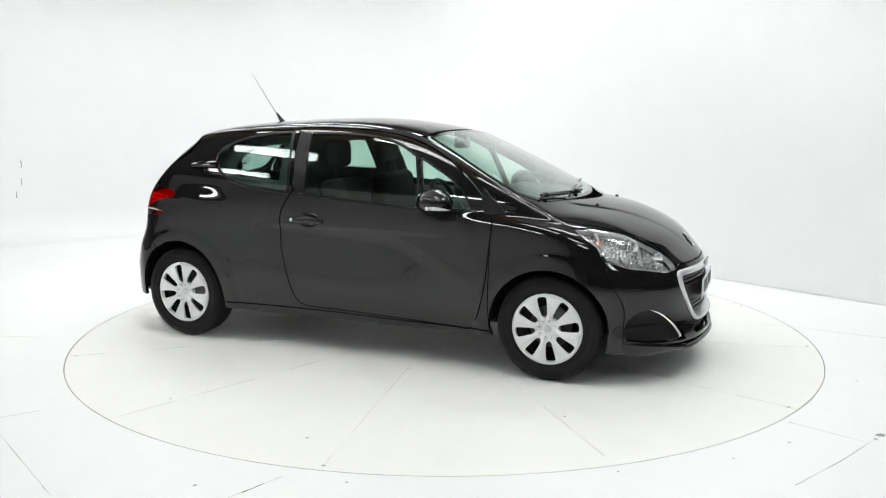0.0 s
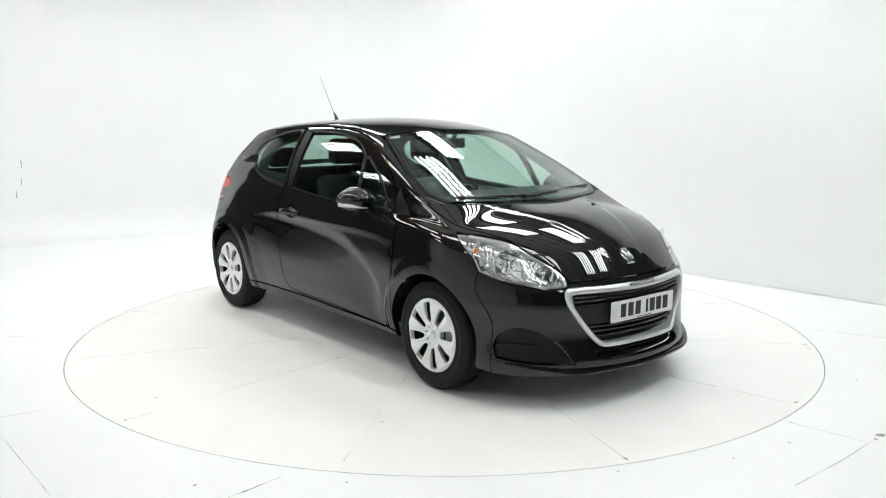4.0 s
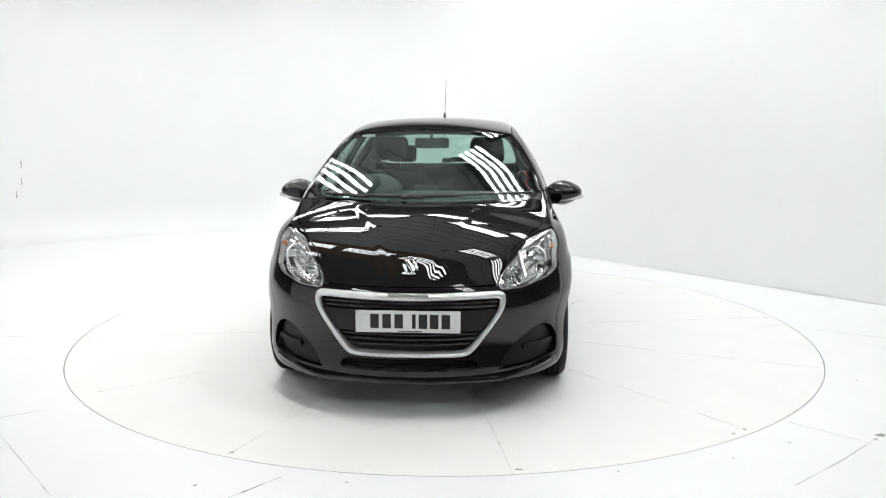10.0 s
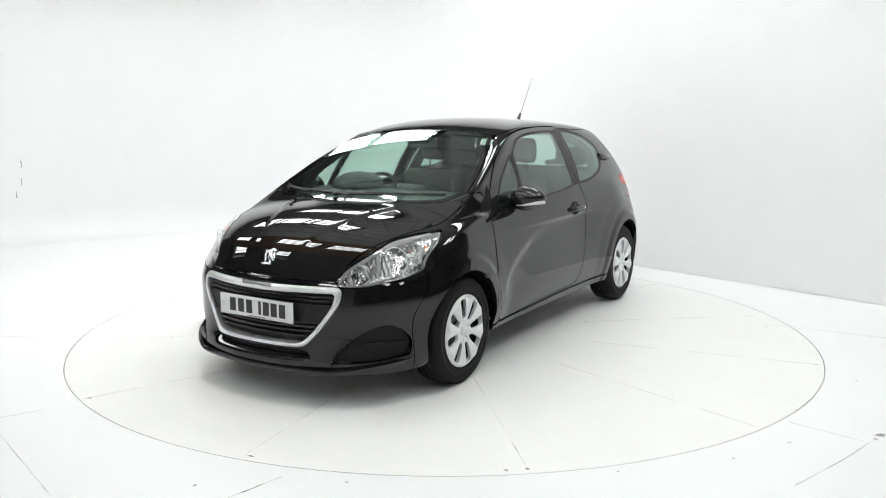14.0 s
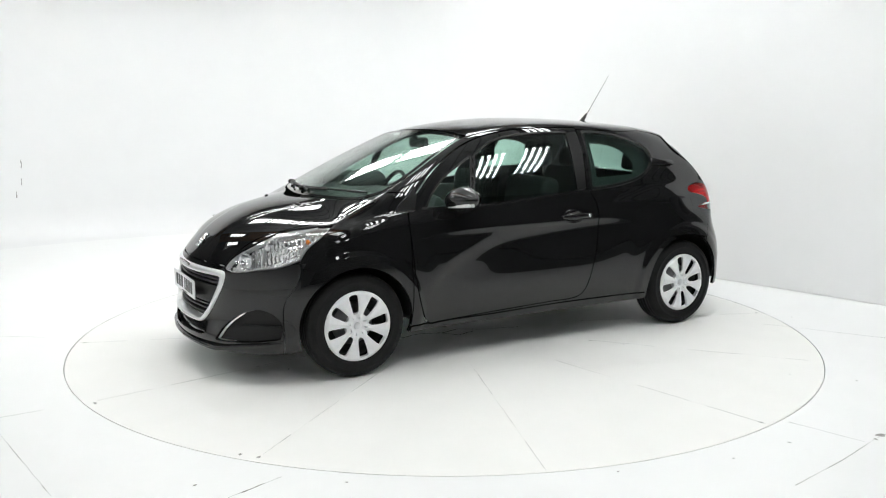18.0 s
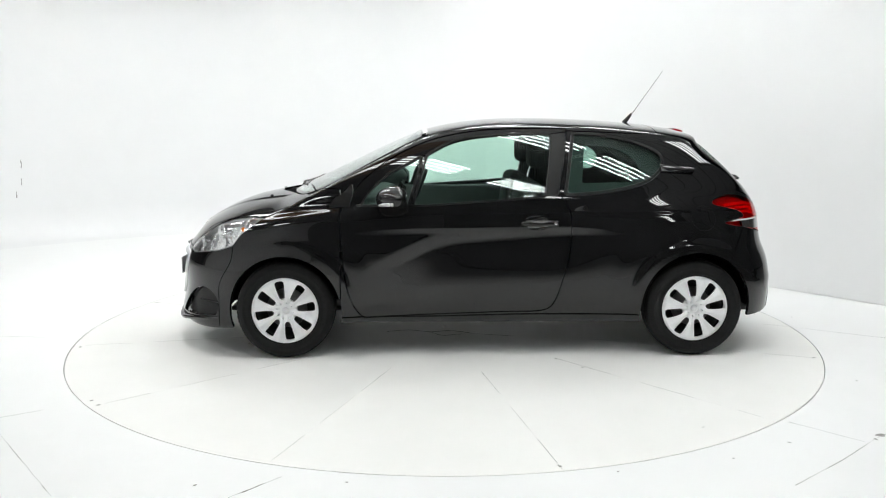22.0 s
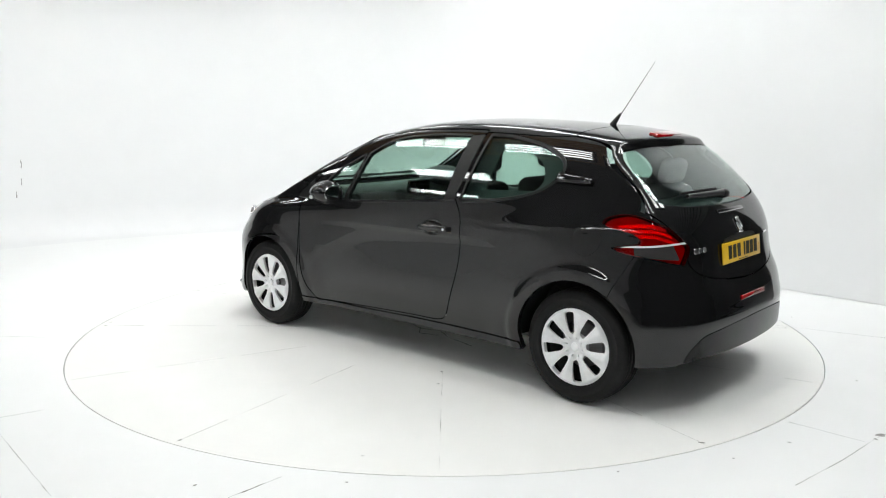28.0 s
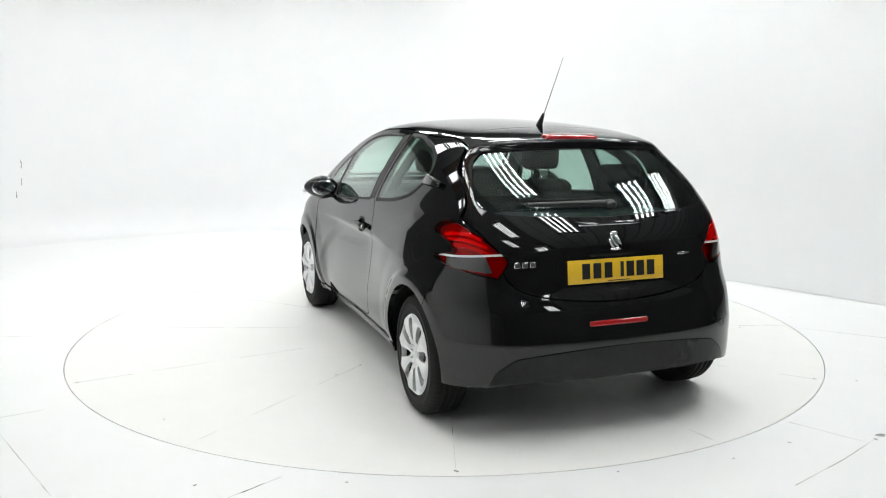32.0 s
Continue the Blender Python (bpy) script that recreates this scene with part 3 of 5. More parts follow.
def sector():
    a0, a1, n, rs = radians(0.005), radians(30 - 0.005), 24, (0.02, 0.8, 1.6, 2.2, DISC_R - 0.003)
    V = [(r * math.cos(a0 + (a1 - a0) * i / n), r * math.sin(a0 + (a1 - a0) * i / n), 0) for r in rs for i in range(n + 1)]
    k = n + 1
    F = [(j * k + i, (j + 1) * k + i, (j + 1) * k + i + 1, j * k + i + 1) for j in range(len(rs) - 1) for i in range(n)]
    top = len(V)
    ring = [i for i in range(k)] + [j * k + n for j in range(1, len(rs))] + [(len(rs) - 1) * k + i for i in range(n - 1, -1, -1)] + [j * k for j in range(len(rs) - 2, 0, -1)]
    V += [(V[i][0], V[i][1], -0.04) for i in ring]
    m = len(ring)
    F += [(ring[i], ring[(i + 1) % m], top + (i + 1) % m, top + i) for i in range(m)]
    return mesh_of("sector", V, F, WHITE_FLOOR, smooth=False)


SECTOR = sector()
for i in range(12):
    part("sector", SECTOR, None, turntable, at=pose(0, 0, 0, 0, 0, 10.2 + 30 * i))


def crack(points, width, seed, keep=0.6):
    """A thin line of bare grey along (x, y) points: one strip of uneven width, hair-thin where the paint still holds."""
    rnd = random.Random(seed)
    V, F = [], []
    for a, b in zip(points, points[1:]):
        a, b = Vector((*a, 0)), Vector((*b, 0))
        d = b - a
        side = Vector((-d.y, d.x, 0)).normalized()
        n = max(3, int(d.length / 0.022))
        held = 0
        for i in range(n + (b == Vector((*points[-1], 0)))):
            if held <= 0:
                held, bare = rnd.randint(2, 6), rnd.random() < keep
            held -= 1
            w = width * rnd.uniform(0.15, 0.6) if bare else 0.0003
            p = a + d * (i / n) + side * rnd.uniform(-0.25, 0.25) * width
            V += [p - side * w, p + Vector((0, 0, 0.0006)), p + side * w]
    for i in range(len(V) // 3 - 1):
        k = 3 * i
        F += [(k, k + 3, k + 4, k + 1), (k + 1, k + 4, k + 5, k + 2)]
    return mesh_of("crack", V, F, CRACK, smooth=False)


def spot(r, seed):
    rnd = random.Random(seed)
    V = [(r * rnd.uniform(0.4, 1.2) * math.cos(a), 0.6 * r * rnd.uniform(0.4, 1.2) * math.sin(a), 0) for a in (k * math.pi / 5 for k in range(10))]
    return mesh_of("chip", V + [(0, 0, 0.0008)], [(k, (k + 1) % 10, 10) for k in range(10)], CRACK, smooth=False)


rnd = random.Random(7)
for i in range(12):
    a = radians(10.2 + 30 * i)
    u = (math.cos(a), math.sin(a))
    for k, (r0, r1, keep) in enumerate(((0.9, 1.5, 0.75), (1.55, 2.05, 0.45), (2.1, 2.45, 0.6))):
        r0, r1 = r0 + rnd.uniform(0, 0.2), r1 - rnd.uniform(0, 0.1)
        part("crack", crack([(u[0] * r0, u[1] * r0), (u[0] * r1, u[1] * r1)], 0.0032, 20 * i + k, keep * rnd.uniform(0.25, 0.75)), None, turntable, "", pose(0, 0, 0.0006))
    if i % 2:
        part("chip", spot(0.016, i), None, turntable, "", pose(u[0] * 2.42, u[1] * 2.42, 0.0006, 0, 0, 40 * i))
for i, (x, y, r) in enumerate(((0.18, -0.99, 0.014), (0.2, -2.14, 0.012), (-0.76, -1.96, 0.012), (-0.8, 0.98, 0.014), (2.38, 0.46, 0.020), (-0.67, 0.8, 0.018), (1.91, 1.49, 0.014), (1.24, -1.4, 0.012), (-1.2, 1.95, 0.01), (1.3, 0.4, 0.012))):
    part("chip", spot(r, 40 + i), None, turntable, "", pose(x, y, 0.0006, 0, 0, 70 * i))
part("crack", crack([(0.40, 0.12), (0.25, 0.08), (0.10, 0.14), (-0.05, 0.10), (-0.2, 0.19), (-0.46, 0.26)], 0.012, 91, 0.9), None, turntable, "", pose(0, 0, 0.0006))
part("crack", crack([(0.12, 0.12), (0.02, 0.24), (-0.12, 0.20)], 0.010, 92, 0.9), None, turntable, "", pose(0, 0, 0.0006))
for i, (pts, w) in enumerate(((((1.44, -2.55), (1.75, -2.30), (2.06, -2.02)), 0.006), (((-2.11, -2.01), (-1.56, -2.66)), 0.005), (((-0.90, -2.72), (-0.68, -2.48)), 0.010), (((1.70, -1.84), (1.95, -2.09)), 0.006), (((-2.30, -1.86), (-2.05, -1.69)), 0.007), (((2.3, 0.1), (3.2, -0.4)), 0.004), (((-2.7, -0.3), (-3.9, -0.2)), 0.004))):
    part("crack", crack(list(pts), w * 0.8, 300 + i, 0.45), None, floor, "", pose(0, 0, 0.0006))
for i, (x, y, r) in enumerate(((2.07, -2.01, 0.035), (2.02, -2.06, 0.015), (1.60, -2.10, 0.010), (1.28, -2.28, 0.008), (-1.02, -2.56, 0.012), (2.35, -1.2, 0.01), (-0.4, -2.53, 0.010), (0.74, -2.42, 0.010), (2.6, 0.3, 0.01))):
    part("chip", spot(r, 60 + i), None, floor, "", pose(x, y, 0.0006, 0, 0, 35 + 50 * i))
part("crack", crack([(-5.20, 3.90), (-5.13, 3.74), (-5.08, 3.68)], 0.05, 77, 1.0), None, floor, "", pose(0, 0, 0.0045))
wall_marks = bpy.data.objects["wall_far"]
for i, (x, y, z, l) in enumerate(((-4.943, 3.970, 0.86, 0.10), (-4.952, 3.962, 0.66, 0.08), (-5.00, 3.92, 0.52, 0.07))):
    part("crack", crack([(0, 0), (l, 0)], 0.012, 80 + i, 0.9), None, wall_marks, "", pose(x + 0.012, y - 0.014, z, 90, 0, 41) @ pose(0, 0, 0, 0, 0, 88))

# ---- the car ----
car = tagged(new("car"), "glossy black three-door hatchback with silver wheel covers, parked on the turntable", "car")
skin = Skin(*body_mesh())

# outlines in side view (x, z); a third value marks a corner
DOOR = [(0.80, 0.262), (0.86, 0.36), (0.90, 0.52), (0.92, 0.74), (0.925, 0.90), (0.86, 1.02), (0.69, 1.175), (0.50, 1.285), (0.30, 1.355), (0.05, 1.395), (-0.25, 1.408), (-0.485, 1.406, 1),
        (-0.455, 1.22), (-0.415, 1.02, 1), (-0.47, 0.93), (-0.487, 0.85), (-0.48, 0.66), (-0.435, 0.48), (-0.38, 0.33), (-0.30, 0.290), (-0.10, 0.285), (0.4, 0.268), (0.72, 0.255)]
DOOR_GLASS = [(0.40, 0.953, 1), (0.475, 0.953, 1), (0.385, 1.245, 1), (0.25, 1.315), (0.08, 1.352), (-0.15, 1.367), (-0.375, 1.368, 1), (-0.325, 1.005, 1), (0.0, 0.98)]
VENT_GLASS = [(0.515, 0.958, 1), (0.79, 0.95, 1), (0.745, 1.02), (0.64, 1.115), (0.43, 1.232, 1)]
QUARTER_GLASS = [(-0.53, 1.369, 1), (-0.463, 1.017, 1), (-0.68, 1.034), (-0.855, 1.063), (-0.975, 1.105), (-1.045, 1.163), (-1.066, 1.215), (-1.035, 1.260), (-0.90, 1.319), (-0.718, 1.356), (-0.62, 1.366)]
PILLAR = [(-0.379, 1.372, 1), (-0.329, 1.001, 1), (-0.407, 1.008, 1), (-0.455, 1.22), (-0.478, 1.385, 1)]
CORNER = [(1.000, 0.934, 1), (0.961, 0.985), (0.905, 1.024), (0.852, 1.080, 1), (0.848, 1.02), (0.872, 0.934, 1)]
# across the car and up
SCREEN = [(0.0, 0.985), (0.35, 0.99), (0.60, 1.0), (0.70, 1.045, 1), (0.655, 1.17), (0.535, 1.36, 1), (0.28, 1.385), (0.0, 1.392)]
GRILLE = [(0.0, 0.622), (0.44, 0.624), (0.48, 0.602), (0.472, 0.532), (0.39, 0.41), (0.317, 0.327), (0.26, 0.308), (0.0, 0.308)]
MOUTH = [(0.0, 0.588), (0.435, 0.592), (0.453, 0.578), (0.440, 0.522), (0.361, 0.411), (0.292, 0.341), (0.253, 0.328), (0.0, 0.327)]
LOW_MOUTH = [(0.0, 0.298), (0.25, 0.298), (0.325, 0.288), (0.345, 0.258), (0.31, 0.240), (0.0, 0.238)]
TAILGATE = [(0.0, 1.55, 1), (0.50, 1.55, 1), (0.535, 1.36), (0.58, 1.29), (0.622, 1.213), (0.652, 1.10), (0.69, 1.02, 1), (0.62, 0.935), (0.565, 0.86), (0.56, 0.80), (0.545, 0.752), (0.474, 0.697), (0.30, 0.659), (0.0, 0.64)]
REAR_GLASS = [(0.0, 1.325), (0.27, 1.322), (0.50, 1.310, 1), (0.565, 1.25), (0.615, 1.13), (0.612, 1.075), (0.56, 1.050), (0.41, 1.033), (0.0, 1.018)]
VALANCE = [(0.0, 0.44), (0.27, 0.431), (0.50, 0.408), (0.56, 0.385), (0.64, 0.30), (0.66, 0.1, 1), (0.0, 0.1, 1)]
# along the corner of the body and up
HEADLAMP = [(1.030, 0.632), (0.916, 0.629), (0.793, 0.648), (0.684, 0.663), (0.578, 0.700, 1), (0.545, 0.764), (0.492, 0.816), (0.449, 0.878, 1), (0.508, 0.871), (0.581, 0.867), (0.729, 0.842), (0.841, 0.789), (0.976, 0.715), (1.025, 0.668)]
FOG_POCKET = [(1.09, 0.232, 1), (1.03, 0.31), (0.95, 0.37), (0.86, 0.413), (0.785, 0.425), (0.705, 0.395), (0.662, 0.335), (0.672, 0.265, 1), (0.85, 0.243)]
TAIL_LAMP = [(-0.438, 0.950), (-0.462, 0.982), (-0.55, 1.003), (-0.645, 0.980), (-0.748, 0.932), (-0.828, 0.868), (-0.855, 0.840), (-0.843, 0.800), (-0.818, 0.757, 1), (-0.70, 0.780), (-0.596, 0.803), (-0.486, 0.826),
             (-0.463, 0.840, 1), (-0.54, 0.857), (-0.582, 0.868), (-0.585, 0.892), (-0.552, 0.913), (-0.495, 0.931)]


HANDLE_X, HANDLE_Z = -0.276, 0.846


def mirrored(points):
    """A half outline from the middle out, closed on the other side."""
    return points + [(-p[0], *p[1:]) for p in points[::-1] if p[0] > 1e-6]


def across(points, limit, forward=1):
    poly = outline(mirrored(points))
    return lambda x, y, z: np.maximum(poly_field(poly, y, z), forward * (limit - x))


def corner(points, forward=1, limit=0.0):
    poly = outline(points)
    return lambda x, y, z: np.maximum(poly_field(poly, (x - forward * np.abs(y)) * math.sqrt(0.5), z), np.maximum(forward * (limit - x), 0.25 - np.abs(y)))


hood_edge = curve((2.1, 0.43), (1.92, 0.44), (1.86, 0.458), (1.775, 0.50), (1.64, 0.575), (1.5, 0.64), (1.38, 0.69), (1.2, 0.722), (1.0, 0.737))
hood_rear = lambda y: 1.262 - 0.30 * y * y
hood_area = lambda x, y, z: np.maximum(np.maximum(np.abs(y) - hood_edge(x), hood_rear(y) - x), np.maximum(0.650 - z, 0.95 - x))
cowl_area = lambda x, y, z: np.maximum(np.maximum(np.abs(y) - 0.70, 1.02 - x), 0.93 - z)
bumper_area = lambda x, y, z: np.maximum(1.585 + 0.10 * step(0.68, 0.40, z) - x, z - 0.72)
rear_seam = curve((0.2, -1.44), (0.45, -1.43), (0.62, -1.476), (0.733, -1.529), (0.82, -1.57))
rear_bumper_area = lambda x, y, z: np.maximum(x - rear_seam(z), z - 0.86)
roof_area = lambda x, y, z: np.maximum(np.abs(y) - 0.535 - 0.02 * step(0.3, -0.4, x) + 0.03 * step(-0.8, -1.2, x), 1.2 - z)
arch = lambda x, y, z: np.maximum(np.minimum(np.hypot(x - AXLE_X, z - AXLE_Z), np.hypot(x + AXLE_X, z - AXLE_Z - 0.014)) - 0.343, 0.45 - np.abs(y))

INNER_QUARTER = [(-0.60, 1.335, 1), (-0.57, 1.095, 1), (-0.90, 1.105, 1), (-0.935, 1.15), (-0.935, 1.20), (-0.89, 1.265), (-0.80, 1.31), (-0.70, 1.33)]
quarter_linings, _ = skin.split(lambda x, y, z: np.maximum(side_field(QUARTER_GLASS)(x, y, z) - 0.05, -side_field(INNER_QUARTER)(x, y, z)), 0.0)

rest = skin
under, rest = rest.split(lambda x, y, z: z - low_line(x) - 0.02 * step(0.76, 0.52, np.abs(y)) * step(-1.55, -1.8, x), 0.0)
_, rest = rest.split(arch, 0.0)
door_glass, rest = rest.split(side_field(DOOR_GLASS), 0.004)
vent_glass, rest = rest.split(side_field(VENT_GLASS), 0.004)
quarter_glass, rest = rest.split(side_field(QUARTER_GLASS), 0.004)
pillars, rest = rest.split(side_field(PILLAR), 0.004)
corner_trims, rest = rest.split(side_field(CORNER), 0.004)
glass_rims, rest = rest.split(lambda x, y, z: np.minimum(side_field(DOOR_GLASS)(x, y, z) - 0.013, side_field(VENT_GLASS)(x, y, z) - 0.013), 0.0)
quarter_rims, rest = rest.split(lambda x, y, z: side_field(QUARTER_GLASS)(x, y, z) - 0.019, 0.003)
doors, rest = rest.split(side_field(DOOR), 0.007)
_, doors = doors.split(side_field([(HANDLE_X - 0.083, HANDLE_Z), (HANDLE_X - 0.05, HANDLE_Z + 0.033), (HANDLE_X, HANDLE_Z + 0.040), (HANDLE_X + 0.05, HANDLE_Z + 0.033), (HANDLE_X + 0.083, HANDLE_Z), (HANDLE_X + 0.05, HANDLE_Z - 0.033), (HANDLE_X, HANDLE_Z - 0.040), (HANDLE_X - 0.05, HANDLE_Z - 0.033)]), 0.0)
screen, rest = rest.split(across(SCREEN, 0.2), 0.005)
headlamps, rest = rest.split(corner(HEADLAMP, 1, 1.2), 0.006)
fog_pockets, rest = rest.split(corner(FOG_POCKET, 1, 1.2), 0.004)
grille, rest = rest.split(across(GRILLE, 1.5), 0.004)
low_mouth, rest = rest.split(across(LOW_MOUTH, 1.5), 0.0)
hood, rest = rest.split(hood_area, 0.007)
front_bumper, rest = rest.split(bumper_area, 0.004)
cowl, rest = rest.split(cowl_area, 0.004)
tail_lamps, rest = rest.split(corner(TAIL_LAMP, -1, -1.2), 0.005)
tailgate, rest = rest.split(lambda x, y, z: np.maximum(across(TAILGATE, -1.065, -1)(x, y, z), 0.6 - z), 0.007)
rear_glass, tailgate = tailgate.split(across(REAR_GLASS, -1.15, -1), 0.004)
rear_bumper, rest = rest.split(rear_bumper_area, 0.004)
valance, rear_bumper = rear_bumper.split(across(VALANCE, -1.5, -1), 0.004)
fenders, rest = rest.split(lambda x, y, z: np.maximum(0.925 - x, z - 1.045 + 0.0 * y), 0.006)
roof, rest = rest.split(roof_area, 0.006)
sills, rest = rest.split(lambda x, y, z: np.maximum(z - 0.256 - 0.012 * step(0.5, -0.3, x), np.abs(x) - 0.925), 0.002)
splitter, front_bumper = front_bumper.split(lambda x, y, z: np.maximum(z - 0.206 - 0.052 * np.maximum(0.0, (np.abs(y) - 0.46) / 0.31), 1.62 - x), 0.003)

rear_glass_line = curve((1.0, -1.705), (1.1, -1.618), (1.2, -1.512), (1.33, -1.358))


# the glass lies in one clean sweep, free of the body's rounded corners
def sheet(piece, line, bow, edge):
    """Move a piece of the skin onto x = line(z) + bow y^2 + edge (y / 0.6)^6."""
    over = lambda y, z: line(z) + bow * y * y + edge * (np.abs(y) / 0.6)**6
    V = np.stack([over(piece.V[:, 1], piece.V[:, 2]), piece.V[:, 1], piece.V[:, 2]], 1)
    h = 0.004
    N = np.stack([np.ones(len(V)), (over(V[:, 1] - h, V[:, 2]) - over(V[:, 1] + h, V[:, 2])) / (2 * h), (over(V[:, 1], V[:, 2] - h) - over(V[:, 1], V[:, 2] + h)) / (2 * h)], 1)
    N *= np.sign((N * piece.N).sum(1))[:, None]
    return Skin(V, N / np.linalg.norm(N, axis=1)[:, None], piece.F)


part("undertray", box(3.3, 1.16, 0.03, (0.0, 0, 0.262), 0.008), PLASTIC, car)
hood_ob = part("hood", hood.shell("hood", PAINT, TRIM, 0.015), None, car)
part("roof", roof.shell("roof", PAINT, HEADLINER, 0.035), None, car)
bumper_ob = part("front_bumper", front_bumper.shell("front_bumper", PAINT, PLASTIC, 0.02), None, car)
part("lower_lip", splitter.shell("lower_lip", PAINT, PLASTIC, 0.02), None, bumper_ob)


def swept_lip():
    """A painted lip along the foot of the front bumper: straight in the middle, bent up and back at both corners."""
    ys = np.linspace(-0.77, 0.77, 69)
    V, F = [], []
    prof = [(-0.09, 0.026), (0.000, 0.022), (0.010, 0.018), (0.013, 0.010), (0.006, -0.004), (-0.09, -0.010)]
    for y in ys:
        m = on_body(float(nose_line(0.2)) - 0.42 * y * y - 0.16 * (abs(y) / 0.8)**6, y, 0.21)
        n = m.to_3x3() @ Vector((1, 0, 0))
        n.z = 0
        n.normalize()
        c = m.translation
        rise = 0.052 * max(0.0, (abs(y) - 0.46) / 0.31)
        tuck = 0.010 * float(step(0.70, 0.77, abs(y)))
        tuck -= 0.016 * math.exp(-((abs(y) - 0.45) / 0.13)**2)
        for o, u in prof:
            V.append((c.x + n.x * (o - tuck), c.y + n.y * (o - tuck), 0.182 + u + rise))
    k = len(prof)
    for i in range(len(ys) - 1):
        for j in range(k):
            F.append((i * k + j, (i + 1) * k + j, (i + 1) * k + (j + 1) % k, i * k + (j + 1) % k))
    F += [tuple(range(k)), tuple((len(ys) - 1) * k + j for j in range(k))[::-1]]
    return mesh_of("splitter", V, F, PAINT, smooth=False)


part("splitter", swept_lip(), None, bumper_ob, "gloss black lip along the foot of the front bumper")
part("cowl_panel", cowl.shell("cowl_panel", PLASTIC, PLASTIC, 0.015, -0.008), None, car, "black plastic scuttle below the windscreen")
rear_ob = part("rear_bumper", rear_bumper.shell("rear_bumper", PAINT, PLASTIC, 0.02), None, car)
part("valance", valance.shell("valance", VALANCE_PLASTIC, PLASTIC, 0.02, 0.002), None, rear_ob, "matt black lower insert of the rear bumper")
gate_ob = part("tailgate", tailgate.shell("tailgate", PAINT, TRIM, 0.03), None, car)
part("rear_window", sheet(rear_glass, rear_glass_line, 0.10, 0.025).shell("rear_window", REAR_TINT, REAR_TINT, 0.005), None, gate_ob, "dark tinted rear window")
screen = sheet(screen, screen_line, -0.27, 0.0)
frit = screen.split(across([(p[0] * 0.955, 0.985 + (p[1] - 0.985) * 0.955 + 0.014, *p[2:]) for p in SCREEN], 0.2), 0.0)
screen_ob = part("windscreen", frit[0].shell("windscreen", GLASS, GLASS, 0.005), None, car, "green-tinted windscreen")
part("screen_border", frit[1].shell("screen_border", GLOSS_BLACK, GLOSS_BLACK, 0.005), None, screen_ob, "black printed border of the windscreen")


def ellipsoid(rx, ry, rz, at=(0, 0, 0), n=20, m=None, bm=None):
    bm = bm or bmesh.new()
    bmesh.ops.create_uvsphere(bm, u_segments=n, v_segments=n // 2, radius=1, matrix=Matrix.Translation(at) @ (m or Matrix()) @ Matrix.Diagonal((rx, ry, rz, 1)))
    return bm


def bowl(radius, depth, n=32):
    prof = [(radius * k / 10 + 0.0005, -depth * (1 - (k / 10)**2)) for k in range(11)] + [(radius * 1.06, 0.0), (radius * 1.06, 0.006)]
    return lathe(prof, n, "y")


def mirror_unit(s):
    """Door mirror: shell, arm, glass and turn signal strip; s is the side."""
    bm = bmesh.new()
    bmesh.ops.create_uvsphere(bm, u_segments=40, v_segments=24, radius=1)
    for v in bm.verts:
        x, y, z = v.co
        # x forward, y out from the car, z up
        w = 0.5 + 0.5 * y
        fx = (0.120 * max(x, 0) + 0.075 * min(x, 0)) * (1.0 - 0.22 * w)
        v.co = (fx, 0.098 * y, (0.074 if z > 0 else 0.072) * z * (1 - 0.25 * max(y, 0)) + 0.012 * y - 0.014 * w)
        if v.co.x < -0.052:
            v.co.x = -0.052 + (v.co.x + 0.052) * 0.12
    return smooth_faces(bm, 60)


def handle_bar():
    """A pull bar bowed over its cup; x out of the door, y towards the front."""
    V, F = [], []
    n = 25
    for i in range(n):
        f = -1 + 2 * i / (n - 1)
        y = -0.014 + 0.114 * f
        out = 0.006 + 0.022 * (1 - max(0, (abs(f) - 0.35) / 0.65)**2.2)
        if f < 0:
            out = max(out, 0.018)
        half = 0.019 * (1 - 0.35 * max(0, f)**3)
        for k in range(10):
            a = 2 * math.pi * k / 10
            V.append((out + 0.010 * math.cos(a), y, half * math.sin(a)))
    F = [(i * 10 + k, (i + 1) * 10 + k, (i + 1) * 10 + (k + 1) % 10, i * 10 + (k + 1) % 10) for i in range(n - 1) for k in range(10)]
    F += [tuple(range(9, -1, -1))[::-1], tuple((n - 1) * 10 + k for k in range(10))[::-1]]
    return mesh_of("door_handle", V, F, PAINT)


def side_y(x, z):
    """Half the body's width at (x, z)."""
    lo, hi = 0.3, 0.95
    for _ in range(14):
        mid = (lo + hi) / 2
        lo, hi = (mid, hi) if body_field(np.array([x]), np.array([mid]), np.array([max(z, 0.24)]))[0] < 0 else (lo, mid)
    return lo


